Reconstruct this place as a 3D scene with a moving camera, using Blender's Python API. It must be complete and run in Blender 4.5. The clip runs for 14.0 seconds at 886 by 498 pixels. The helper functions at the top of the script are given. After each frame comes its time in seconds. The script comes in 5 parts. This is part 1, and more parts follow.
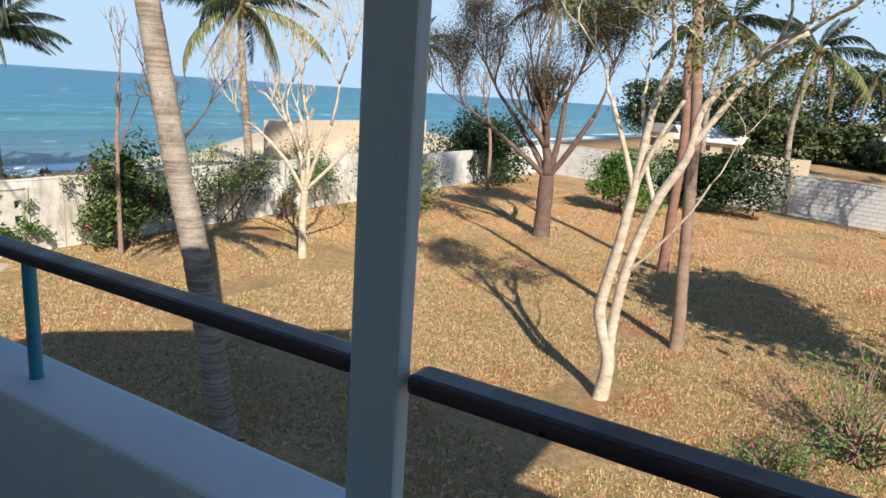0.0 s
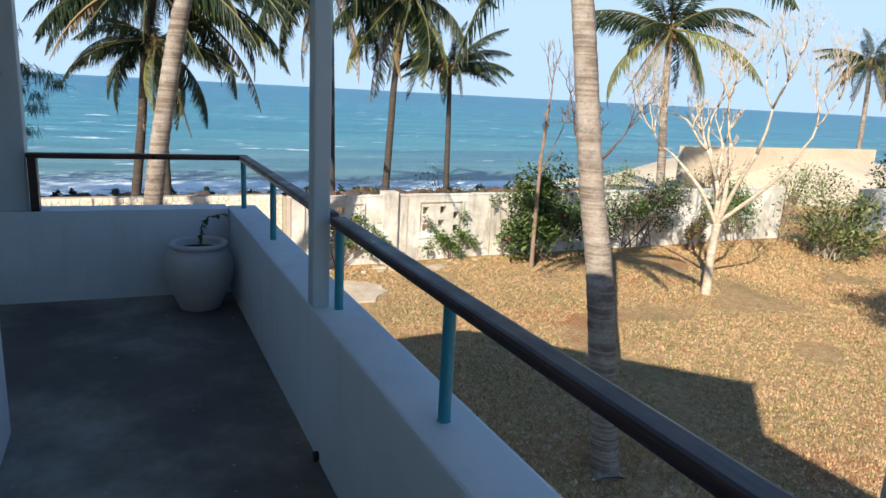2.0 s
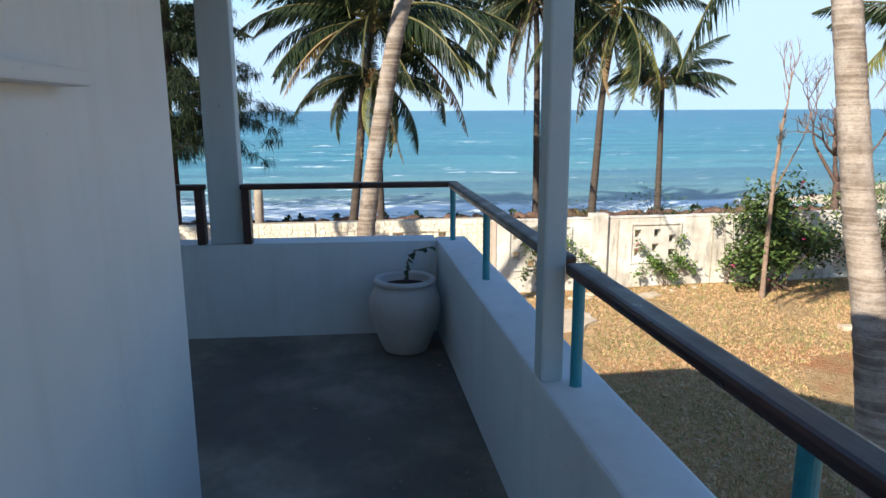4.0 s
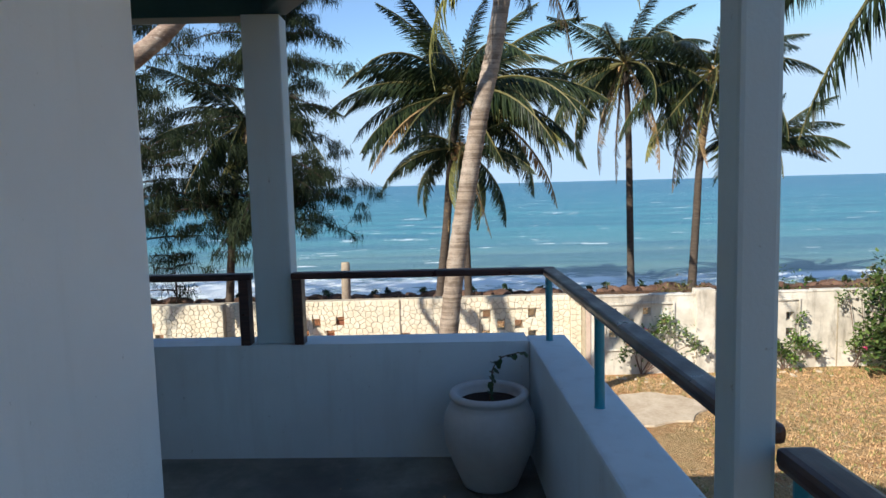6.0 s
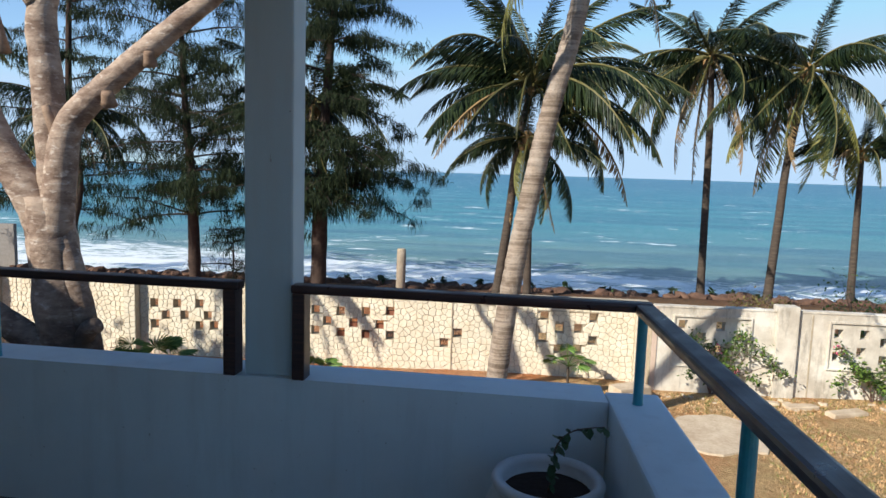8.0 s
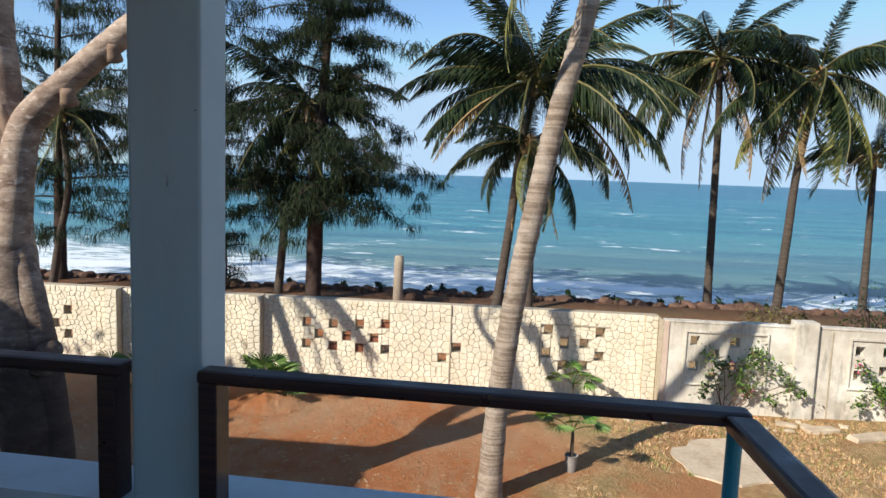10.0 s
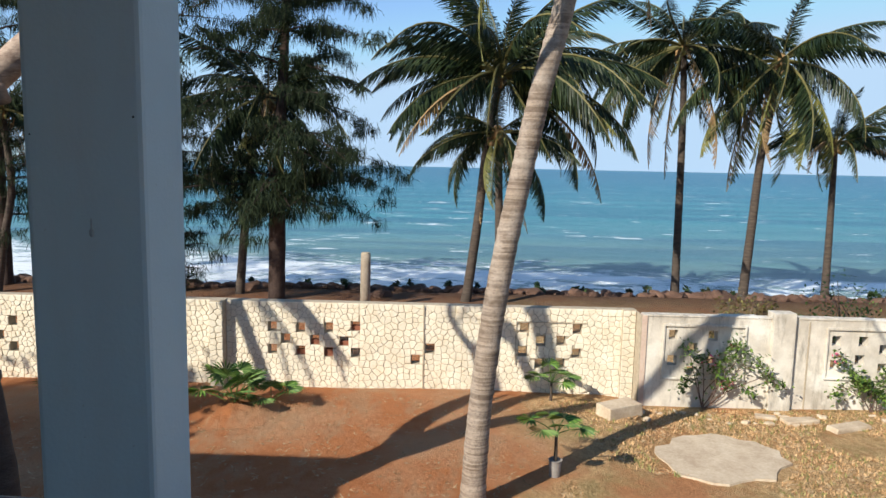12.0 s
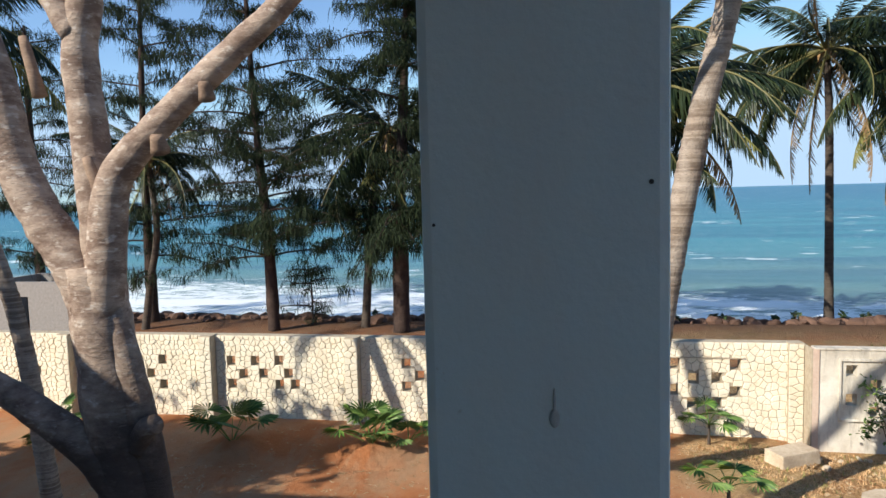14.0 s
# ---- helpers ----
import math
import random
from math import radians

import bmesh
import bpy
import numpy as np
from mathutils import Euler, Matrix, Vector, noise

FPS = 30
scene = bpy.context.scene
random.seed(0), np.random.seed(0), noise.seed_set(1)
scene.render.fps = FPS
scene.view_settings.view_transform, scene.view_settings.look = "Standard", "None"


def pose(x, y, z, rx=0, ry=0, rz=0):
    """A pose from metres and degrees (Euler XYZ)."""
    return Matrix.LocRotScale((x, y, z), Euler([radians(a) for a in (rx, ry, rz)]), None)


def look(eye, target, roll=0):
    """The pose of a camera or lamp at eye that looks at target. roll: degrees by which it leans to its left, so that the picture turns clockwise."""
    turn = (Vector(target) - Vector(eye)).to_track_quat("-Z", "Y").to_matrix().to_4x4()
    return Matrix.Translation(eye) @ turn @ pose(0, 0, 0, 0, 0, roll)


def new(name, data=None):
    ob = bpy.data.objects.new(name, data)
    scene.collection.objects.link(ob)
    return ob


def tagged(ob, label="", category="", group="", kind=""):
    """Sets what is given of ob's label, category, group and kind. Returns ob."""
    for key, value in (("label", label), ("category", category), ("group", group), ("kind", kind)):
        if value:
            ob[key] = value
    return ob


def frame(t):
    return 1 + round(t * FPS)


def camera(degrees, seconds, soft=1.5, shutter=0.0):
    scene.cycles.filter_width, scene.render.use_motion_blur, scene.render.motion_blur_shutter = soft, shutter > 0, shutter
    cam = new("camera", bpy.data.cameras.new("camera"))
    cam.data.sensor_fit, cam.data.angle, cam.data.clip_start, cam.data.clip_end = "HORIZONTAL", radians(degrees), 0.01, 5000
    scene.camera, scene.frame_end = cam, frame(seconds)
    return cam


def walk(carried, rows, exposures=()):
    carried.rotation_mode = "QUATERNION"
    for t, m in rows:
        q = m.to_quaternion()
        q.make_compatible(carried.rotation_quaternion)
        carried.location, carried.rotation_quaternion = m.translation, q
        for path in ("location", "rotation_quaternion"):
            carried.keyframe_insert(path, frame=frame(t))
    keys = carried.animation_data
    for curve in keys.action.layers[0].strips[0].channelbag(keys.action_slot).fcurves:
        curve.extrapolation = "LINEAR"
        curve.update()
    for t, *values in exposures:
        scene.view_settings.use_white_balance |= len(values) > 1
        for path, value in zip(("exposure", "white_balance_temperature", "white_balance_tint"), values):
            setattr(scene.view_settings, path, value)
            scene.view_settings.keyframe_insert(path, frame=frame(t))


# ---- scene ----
cam = camera(66.7, 14.0)
PATH = [
    (0, (0.003, 1.04, 4.457), (-0.982, 2.721, 4.007), 3.9),
    (0.5, (-0.108, 1.117, 4.444), (-1.177, 2.739, 3.966), 4.6),
    (1, (-0.271, 1.165, 4.461), (-1.519, 2.671, 4.045), 3.4),
    (1.5, (-0.358, 1.218, 4.443), (-1.796, 2.541, 4.017), 3.8),
    (2, (-0.324, 1.223, 4.479), (-2.08, 2.067, 4.028), 3.0),
    (2.5, (-0.316, 1.267, 4.474), (-2.208, 1.714, 4.002), 1.5),
    (3, (-0.438, 1.261, 4.448), (-2.344, 1.56, 3.92), 1.0),
    (3.2, (-0.547, 1.279, 4.437), (-2.455, 1.615, 3.94), -0.0),
    (5.3, (-1.533, 1.344, 4.415), (-3.504, 1.503, 4.116), 0.4),
    (5.5, (-1.582, 1.374, 4.411), (-3.549, 1.501, 4.073), 0.3),
    (6, (-1.827, 1.406, 4.416), (-3.818, 1.43, 4.224), -1.5),
    (6.5, (-2.0, 1.438, 4.414), (-3.989, 1.44, 4.206), 1.8),
    (7, (-2.279, 1.396, 4.41), (-4.269, 1.443, 4.212), 0.3),
    (7.5, (-2.505, 1.411, 4.416), (-4.487, 1.36, 4.16), 1.0),
    (7.7, (-2.606, 1.437, 4.42), (-4.588, 1.298, 4.193), 1.3),
    (9.8, (-3.576, 1.428, 4.511), (-5.555, 1.257, 4.278), 2.9),
    (10, (-3.639, 1.407, 4.503), (-5.621, 1.251, 4.282), 2.1),
    (10.5, (-3.79, 1.326, 4.55), (-5.782, 1.304, 4.372), -1.3),
    (11, (-3.937, 1.23, 4.545), (-5.921, 1.229, 4.29), -0.5),
    (11.5, (-4.122, 1.165, 4.542), (-6.102, 1.128, 4.263), -1.4),
    (12, (-4.223, 1.161, 4.572), (-6.208, 1.118, 4.328), 1.2),
    (12.5, (-4.415, 1.045, 4.586), (-6.39, 0.897, 4.31), 1.2),
    (13, (-4.529, 0.888, 4.663), (-6.507, 0.697, 4.436), -0.8),
    (13.5, (-4.628, 0.72, 4.655), (-6.599, 0.459, 4.43), -2.4),
    (14, (-4.762, 0.583, 4.634), (-6.722, 0.217, 4.47), -1.5),
]
walk(cam, [(t, look(eye, target, roll)) for t, eye, target, roll in PATH],
     [(0, 0.54), (1.5, 0.54), (2.2, 0.72), (3.0, 0.96), (4.2, 0.82), (5.5, 0.66), (6.3, 0.56), (7.5, 0.50), (12.5, 0.46), (14.0, 0.54)])

# ---------- sky, sun ----------
SUN_EL, SUN_ROT = radians(33), radians(135)
world = bpy.data.worlds.new("sky")
scene.world = world
world.use_nodes = True
wn = world.node_tree.nodes
sky = wn.new("ShaderNodeTexSky")
sky.sky_type = "NISHITA"
sky.sun_disc = False
sky.sun_elevation, sky.sun_rotation = SUN_EL, SUN_ROT
sky.air_density, sky.dust_density, sky.ozone_density = 1.0, 0.0, 4.5
wn["Background"].inputs["Strength"].default_value = 0.125
haze = wn.new("ShaderNodeMix")
haze.data_type, haze.blend_type = "RGBA", "DARKEN"
haze.inputs[0].default_value = 1.0
haze.inputs[7].default_value = (3.0, 4.2, 5.6, 1)
world.node_tree.links.new(sky.outputs[0], haze.inputs[6])
world.node_tree.links.new(haze.outputs[2], wn["Background"].inputs["Color"])
sun = new("sun", bpy.data.lights.new("sun", "SUN"))
sun.data.energy, sun.data.angle, sun.data.color = 4.8, radians(0.5), (1.0, 0.93, 0.82)
S = Vector((math.sin(SUN_ROT) * math.cos(SUN_EL), math.cos(SUN_ROT) * math.cos(SUN_EL), math.sin(SUN_EL)))
sun.matrix_world = look(S * 60, (0, 0, 0))
scene.view_settings.exposure = 0.35

# ---------- materials ----------
def material(name, rough=0.8, spec=0.3, metal=0.0):
    m = bpy.data.materials.new(name)
    m.use_nodes = True
    b = m.node_tree.nodes["Principled BSDF"]
    b.inputs["Roughness"].default_value = rough
    b.inputs["Specular IOR Level"].default_value = spec
    b.inputs["Metallic"].default_value = metal
    return m


class Net:
    """Short hand for building node trees."""
    def __init__(self, m):
        self.m, self.t = m, m.node_tree
        self.b = self.t.nodes["Principled BSDF"]
        self.pos = self.t.nodes.new("ShaderNodeNewGeometry").outputs["Position"]
        self.obj = self.t.nodes.new("ShaderNodeTexCoord").outputs["Object"]
        info = self.t.nodes.new("ShaderNodeObjectInfo")
        self.rand = info.outputs["Random"]

    def put(self, value, socket):
        if isinstance(value, (int, float)):
            socket.default_value = value
        elif isinstance(value, tuple):
            socket.default_value = (*value, 1)[:len(socket.default_value)]
        else:
            self.t.links.new(value, socket)

    def noise(self, scale, vec=None, detail=4, rough=0.6, dist=0.0):
        n = self.t.nodes.new("ShaderNodeTexNoise")
        n.inputs["Scale"].default_value = scale
        n.inputs["Detail"].default_value = detail
        n.inputs["Roughness"].default_value = rough
        n.inputs["Distortion"].default_value = dist
        self.t.links.new(vec or self.pos, n.inputs["Vector"])
        return n.outputs["Fac"]

    def stretch(self, vec, sx, sy, sz):
        n = self.t.nodes.new("ShaderNodeMapping")
        n.inputs["Scale"].default_value = (sx, sy, sz)
        self.t.links.new(vec, n.inputs["Vector"])
        return n.outputs[0]

    def ramp(self, fac, *stops):
        n = self.t.nodes.new("ShaderNodeValToRGB")
        e = n.color_ramp.elements
        while len(e) < len(stops):
            e.new(0.5)
        for k, (p, c) in enumerate(stops):
            e[k].position = p
            e[k].color = (*c, 1) if isinstance(c, tuple) else (c, c, c, 1)
        self.t.links.new(fac, n.inputs[0])
        return n.outputs[0]

    def mix(self, fac, a, b, mode="MIX"):
        n = self.t.nodes.new("ShaderNodeMix")
        n.data_type, n.blend_type = "RGBA", mode
        self.put(fac, n.inputs[0])
        self.put(a, n.inputs[6])
        self.put(b, n.inputs[7])
        return n.outputs[2]

    def math(self, op, a, b=0.0, c=0.0):
        n = self.t.nodes.new("ShaderNodeMath")
        n.operation = op
        for v, s in zip((a, b, c), n.inputs):
            self.put(v, s)
        return n.outputs[0]

    def axis(self, k, vec=None):
        n = self.t.nodes.new("ShaderNodeSeparateXYZ")
        self.t.links.new(vec or self.pos, n.inputs[0])
        return n.outputs[k]

    def bump(self, height, strength=0.4, dist=0.01):
        n = self.t.nodes.new("ShaderNodeBump")
        n.inputs["Strength"].default_value = strength
        n.inputs["Distance"].default_value = dist
        self.t.links.new(height, n.inputs["Height"])
        self.t.links.new(n.outputs[0], self.b.inputs["Normal"])

    def color(self, c):
        self.put(c, self.b.inputs["Base Color"])

    def rough(self, c):
        self.put(c, self.b.inputs["Roughness"])


def simple(name, c1, c2, scale=6, rough=0.8, spec=0.3, bump=0.3, bscale=60, dist=0.004, vary=0.0, stretch=None):
    """Two colours mixed by noise at two scales, with a fine bump."""
    m = material(name, rough, spec)
    n = Net(m)
    vec = n.stretch(n.obj, *stretch) if stretch else n.obj
    a = n.noise(scale, vec)
    b = n.noise(scale * 7, vec)
    f = n.ramp(n.math("MULTIPLY_ADD", b, 0.4, n.math("MULTIPLY", a, 0.6)), (0.35, 0.0), (0.65, 1.0))
    col = n.mix(f, c1, c2)
    if vary:
        col = n.mix(n.math("MULTIPLY", n.rand, vary), col, tuple(x * 0.45 for x in c1))
    n.color(col)
    n.bump(n.noise(bscale, vec), bump, dist)
    return m


def paint_mat(name, c, stain, amount=0.35):
    m = material(name, 0.55, 0.4)
    n = Net(m)
    big = n.noise(1.3, detail=6)
    drip = n.noise(3.0, n.stretch(n.pos, 3, 3, 0.35), detail=5)
    speck = n.noise(38, detail=3)
    f = n.ramp(big, (0.42, 0.0), (0.75, amount))
    g = n.ramp(drip, (0.52, 0.0), (0.8, amount))
    col = n.mix(g, n.mix(f, c, stain), stain)
    col = n.mix(n.ramp(speck, (0.70, 0.0), (0.76, 0.5)), col, tuple(x * 0.5 for x in stain))
    n.color(col)
    n.bump(n.math("ADD", n.noise(120), n.math("MULTIPLY", n.noise(9), 1.5)), 0.18, 0.004)
    n.rough(n.ramp(big, (0.3, 0.45), (0.7, 0.7)))
    return m


M_WALLPAINT = paint_mat("wall_paint", (0.75, 0.79, 0.79), (0.52, 0.53, 0.49), 0.25)
M_PARAPET = paint_mat("parapet_paint", (0.70, 0.79, 0.82), (0.42, 0.44, 0.43), 0.3)
M_POST = paint_mat("post_paint", (0.46, 0.59, 0.63), (0.43, 0.44, 0.43), 0.35)
M_TEAL = simple("teal_paint", (0.02, 0.22, 0.30), (0.03, 0.30, 0.38), 12, 0.4, 0.5, 0.15, 90)
M_BEAM = simple("dark_teal_paint", (0.01, 0.055, 0.065), (0.015, 0.07, 0.08), 8, 0.5, 0.4, 0.15, 90)
M_CEIL = simple("ceiling_paint", (0.6, 0.6, 0.58), (0.52, 0.52, 0.5), 3, 0.8)


def wood_mat():
    m = material("varnished_wood", 0.32, 0.5)
    n = Net(m)
    vec = n.stretch(n.obj, 1.2, 30, 30)
    g = n.noise(3, vec, 6, 0.65)
    col = n.mix(n.ramp(g, (0.35, 0.0), (0.7, 1.0)), (0.030, 0.014, 0.012), (0.080, 0.034, 0.025))
    worn = n.ramp(n.noise(14, detail=6), (0.68, 0.0), (0.78, 0.7))
    n.color(n.mix(worn, col, (0.10, 0.06, 0.045)))
    n.rough(n.ramp(n.noise(9), (0.3, 0.26), (0.7, 0.5)))
    n.bump(g, 0.25, 0.002)
    return m


M_WOOD = wood_mat()


def concrete_mat():
    m = material("old_concrete", 0.75, 0.3)
    n = Net(m)
    big, mid, fine = n.noise(0.9, detail=6), n.noise(4, detail=8, rough=0.7), n.noise(45)
    col = n.mix(n.ramp(mid, (0.35, 0.0), (0.7, 1.0)), (0.21, 0.205, 0.175), (0.37, 0.36, 0.315))
    col = n.mix(n.ramp(big, (0.42, 0.0), (0.6, 0.75)), col, (0.10, 0.096, 0.09))
    col = n.mix(n.ramp(n.noise(7, detail=2), (0.715, 0.0), (0.73, 0.8)), col, (0.36, 0.35, 0.32))
    n.color(col)
    n.bump(n.math("ADD", fine, n.math("MULTIPLY", mid, 2.0)), 0.3, 0.004)
    n.rough(n.ramp(big, (0.3, 0.55), (0.7, 0.9)))
    return m


M_FLOOR = concrete_mat()


def ground_mat():
    m = material("garden_ground", 0.95, 0.1)
    n = Net(m)
    x, y = n.axis(0), n.axis(1)
    warp = n.math("MULTIPLY", n.math("SUBTRACT", n.noise(0.35, detail=5), 0.5), 5.0)
    # bare red soil on the seaward end, dry lawn elsewhere
    lawn = n.ramp(n.math("MULTIPLY", n.math("ADD", n.math("ADD", y, warp), 6.0), 0.06), (0.50, 0.0), (0.56, 1.0))
    beach = n.ramp(n.math("MULTIPLY", n.math("ADD", n.math("ADD", x, n.math("MULTIPLY", warp, 0.3)), 50.0), 0.02), (0.38, 1.0), (0.52, 0.0))
    red = n.mix(n.noise(2.2, detail=8, rough=0.7), (0.36, 0.125, 0.045), (0.58, 0.25, 0.11))
    red = n.mix(n.ramp(n.noise(0.5, detail=4), (0.45, 0.0), (0.65, 0.6)), red, (0.56, 0.36, 0.21))
    g1, g2, g3 = n.noise(1.1, detail=6), n.noise(9, detail=6, rough=0.8), n.noise(70, detail=3)
    grass = n.mix(n.ramp(g2, (0.38, 0.0), (0.62, 1.0)), (0.42, 0.26, 0.12), (0.72, 0.50, 0.26))
    grass = n.mix(n.ramp(n.noise(0.6, detail=5), (0.5, 0.0), (0.64, 0.7)), grass, (0.34, 0.28, 0.12))
    grass = n.mix(n.ramp(n.noise(0.33, detail=7, rough=0.7), (0.50, 0.0), (0.62, 0.85)), grass, (0.55, 0.24, 0.11))
    grass = n.mix(n.ramp(g3, (0.35, 0.35), (0.6, 0.0)), grass, (0.20, 0.12, 0.055))
    clod = n.noise(26, detail=5, rough=0.75)
    red = n.mix(n.ramp(clod, (0.60, 0.0), (0.68, 0.55)), red, (0.20, 0.075, 0.035))
    red = n.mix(n.ramp(n.noise(0.9, n.stretch(n.pos, 1, 2.2, 1), 5), (0.50, 0.0), (0.62, 0.5)), red, (0.44, 0.29, 0.17))
    dark = n.ramp(n.noise(34, detail=4, rough=0.8), (0.56, 0.0), (0.64, 0.6))
    grass = n.mix(dark, grass, (0.16, 0.10, 0.045))
    col = n.mix(lawn, red, grass)
    col = n.mix(beach, col, n.mix(n.noise(3, detail=6), (0.07, 0.04, 0.025), (0.16, 0.09, 0.055)))
    n.color(col)
    n.bump(n.math("ADD", n.math("MULTIPLY", g2, 2.0), n.math("ADD", g3, clod)), 1.0, 0.035)
    return m


M_GROUND = ground_mat()


def sea_mat():
    m = material("sea_water", 0.35, 0.18)
    n = Net(m)
    x = n.axis(0)
    vec = n.stretch(n.pos, 1.0, 0.28, 1.0)
    far = n.ramp(n.math("MULTIPLY", n.math("ADD", x, n.math("MULTIPLY", n.noise(0.02, vec, 4), 60)), -0.0022), (0.05, (0.13, 0.235, 0.225)), (0.13, (0.045, 0.22, 0.25)), (0.4, (0.008, 0.16, 0.235)), (1.0, (0.003, 0.11, 0.21)))
    streak = n.ramp(n.noise(0.12, vec, 8, 0.7), (0.35, 0.0), (0.7, 0.55))
    col = n.mix(streak, far, (0.035, 0.235, 0.28))
    col = n.mix(n.ramp(n.noise(0.9, vec, 6, 0.75), (0.52, 0.0), (0.75, 0.5)), col, (0.02, 0.10, 0.14))
    fine = n.noise(2.2, n.stretch(n.pos, 1.0, 0.35, 1.0), 6, 0.8)
    col = n.mix(n.ramp(fine, (0.5, 0.0), (0.62, 0.5)), col, (0.17, 0.36, 0.42))
    swell = n.noise(0.09, n.stretch(n.pos, 1.6, 0.16, 1.0), 5, 0.6)
    col = n.mix(n.ramp(swell, (0.46, 0.0), (0.56, 0.55)), col, (0.015, 0.10, 0.17))
    # churned shallows and breaking surf near the shore, then scattered white caps
    y = n.axis(1)
    wob = n.math("MULTIPLY", n.math("SUBTRACT", n.noise(0.05, n.stretch(n.pos, 0.2, 1, 1), 3), 0.5), 9.0)
    xs = n.math("ADD", x, wob)
    out = n.math("MULTIPLY_ADD", xs, -0.02, -0.6)          # 0 at x -30, 0.2 at -40, 0.4 at -50
    shallow = n.ramp(out, (0.18, 0.85), (0.62, 0.0))
    col = n.mix(n.math("MULTIPLY", shallow, n.ramp(n.noise(0.35, vec, 6, 0.7), (0.3, 0.5), (0.7, 1.0))), col, (0.12, 0.19, 0.17))
    froth = n.noise(1.1, n.stretch(n.pos, 1.0, 0.5, 1.0), 9, 0.85)
    reach = n.math("ADD", out, n.math("MULTIPLY_ADD", y, 0.004, 0.0))
    churn = n.ramp(reach, (0.02, 0.0), (0.07, 0.58), (0.24, 0.56), (0.35, 0.46), (0.46, 0.0))
    foam = n.ramp(n.math("ADD", froth, n.math("SUBTRACT", churn, 0.5)), (0.50, 0.0), (0.56, 1.0))
    col = n.mix(foam, col, (0.80, 0.84, 0.84))
    crest = n.math("MULTIPLY", n.ramp(n.math("ABSOLUTE", n.math("SUBTRACT", out, 0.235)), (0.014, 1.0), (0.032, 0.0)), n.ramp(n.noise(0.10, n.stretch(n.pos, 0.3, 1, 1), 4), (0.40, 0.0), (0.50, 1.0)))
    col = n.mix(n.math("MULTIPLY", crest, n.ramp(froth, (0.30, 0.3), (0.44, 1.0))), col, (0.84, 0.87, 0.87))
    caps = n.ramp(n.noise(0.30, n.stretch(n.pos, 1.3, 0.5, 1), 6, 0.7), (0.625, 0.0), (0.645, 0.95))
    col = n.mix(caps, col, (0.75, 0.8, 0.8))
    n.color(col)
    n.bump(n.noise(0.7, vec, 8, 0.7), 0.6, 0.5)
    return m


M_SEA = sea_mat()
M_STONE = simple("cream_stone", (0.84, 0.78, 0.63), (0.70, 0.60, 0.44), 3, 0.85, 0.2, 0.5, 30, 0.01, 0.22)
M_MORTAR = simple("dark_mortar", (0.50, 0.43, 0.32), (0.34, 0.28, 0.20), 8, 0.95)
M_PINKPL = simple("pink_render", (0.50, 0.36, 0.28), (0.62, 0.50, 0.40), 3, 0.9, 0.2, 0.5, 25, 0.01)
M_BROWN = simple("rust_brick", (0.30, 0.11, 0.06), (0.20, 0.08, 0.05), 8, 0.9)


def plaster_mat():
    m = material("weathered_plaster", 0.9, 0.15)
    n = Net(m)
    col = n.mix(n.ramp(n.noise(1.2, detail=8, rough=0.7), (0.38, 0.0), (0.62, 1.0)), (0.72, 0.67, 0.57), (0.50, 0.45, 0.37))
    drip = n.noise(1.6, n.stretch(n.pos, 2, 2.6, 0.5), 6, 0.7)
    col = n.mix(n.ramp(drip, (0.5, 0.0), (0.72, 0.75)), col, (0.17, 0.15, 0.12))
    col = n.mix(n.ramp(n.noise(0.7, detail=6), (0.52, 0.0), (0.6, 0.7)), col, (0.82, 0.79, 0.70))
    n.color(col)
    n.bump(n.noise(22, detail=6), 0.5, 0.01)
    return m


M_PLASTER = plaster_mat()
M_BLOCK = simple("whitewashed_block", (0.80, 0.78, 0.74), (0.55, 0.53, 0.49), 2.5, 0.9, 0.2, 0.5, 30, 0.01, 0.2)
M_SAND = simple("pale_sand", (0.62, 0.52, 0.38), (0.50, 0.40, 0.28), 0.4, 0.95, 0.1, 0.4, 3, 0.05)
M_SLAB = simple("worn_cement", (0.62, 0.52, 0.38), (0.42, 0.32, 0.22), 2.5, 0.9, 0.2, 0.5, 25, 0.01)
M_ROCK = simple("shore_rock", (0.10, 0.06, 0.045), (0.22, 0.13, 0.09), 2, 0.95, 0.2, 0.6, 12, 0.04, 0.5)


def palm_bark():
    m = material("palm_bark", 0.9, 0.15)
    n = Net(m)
    rings = n.noise(1.0, n.stretch(n.obj, 0.6, 0.6, 17.0), 3, 0.6, 0.4)
    blot = n.noise(2.2, n.obj, 6)
    col = n.mix(n.ramp(rings, (0.42, 0.0), (0.58, 1.0)), (0.35, 0.28, 0.215), (0.18, 0.135, 0.10))
    col = n.mix(n.ramp(blot, (0.45, 0.0), (0.66, 0.7)), col, (0.47, 0.40, 0.33))
    col = n.mix(n.ramp(n.noise(16, n.stretch(n.obj, 1, 1, 2), 6, 0.8), (0.5, 0.0), (0.66, 0.6)), col, (0.12, 0.085, 0.065))
    n.color(col)
    n.bump(n.math("ADD", rings, n.noise(40, n.obj)), 0.7, 0.02)
    return m


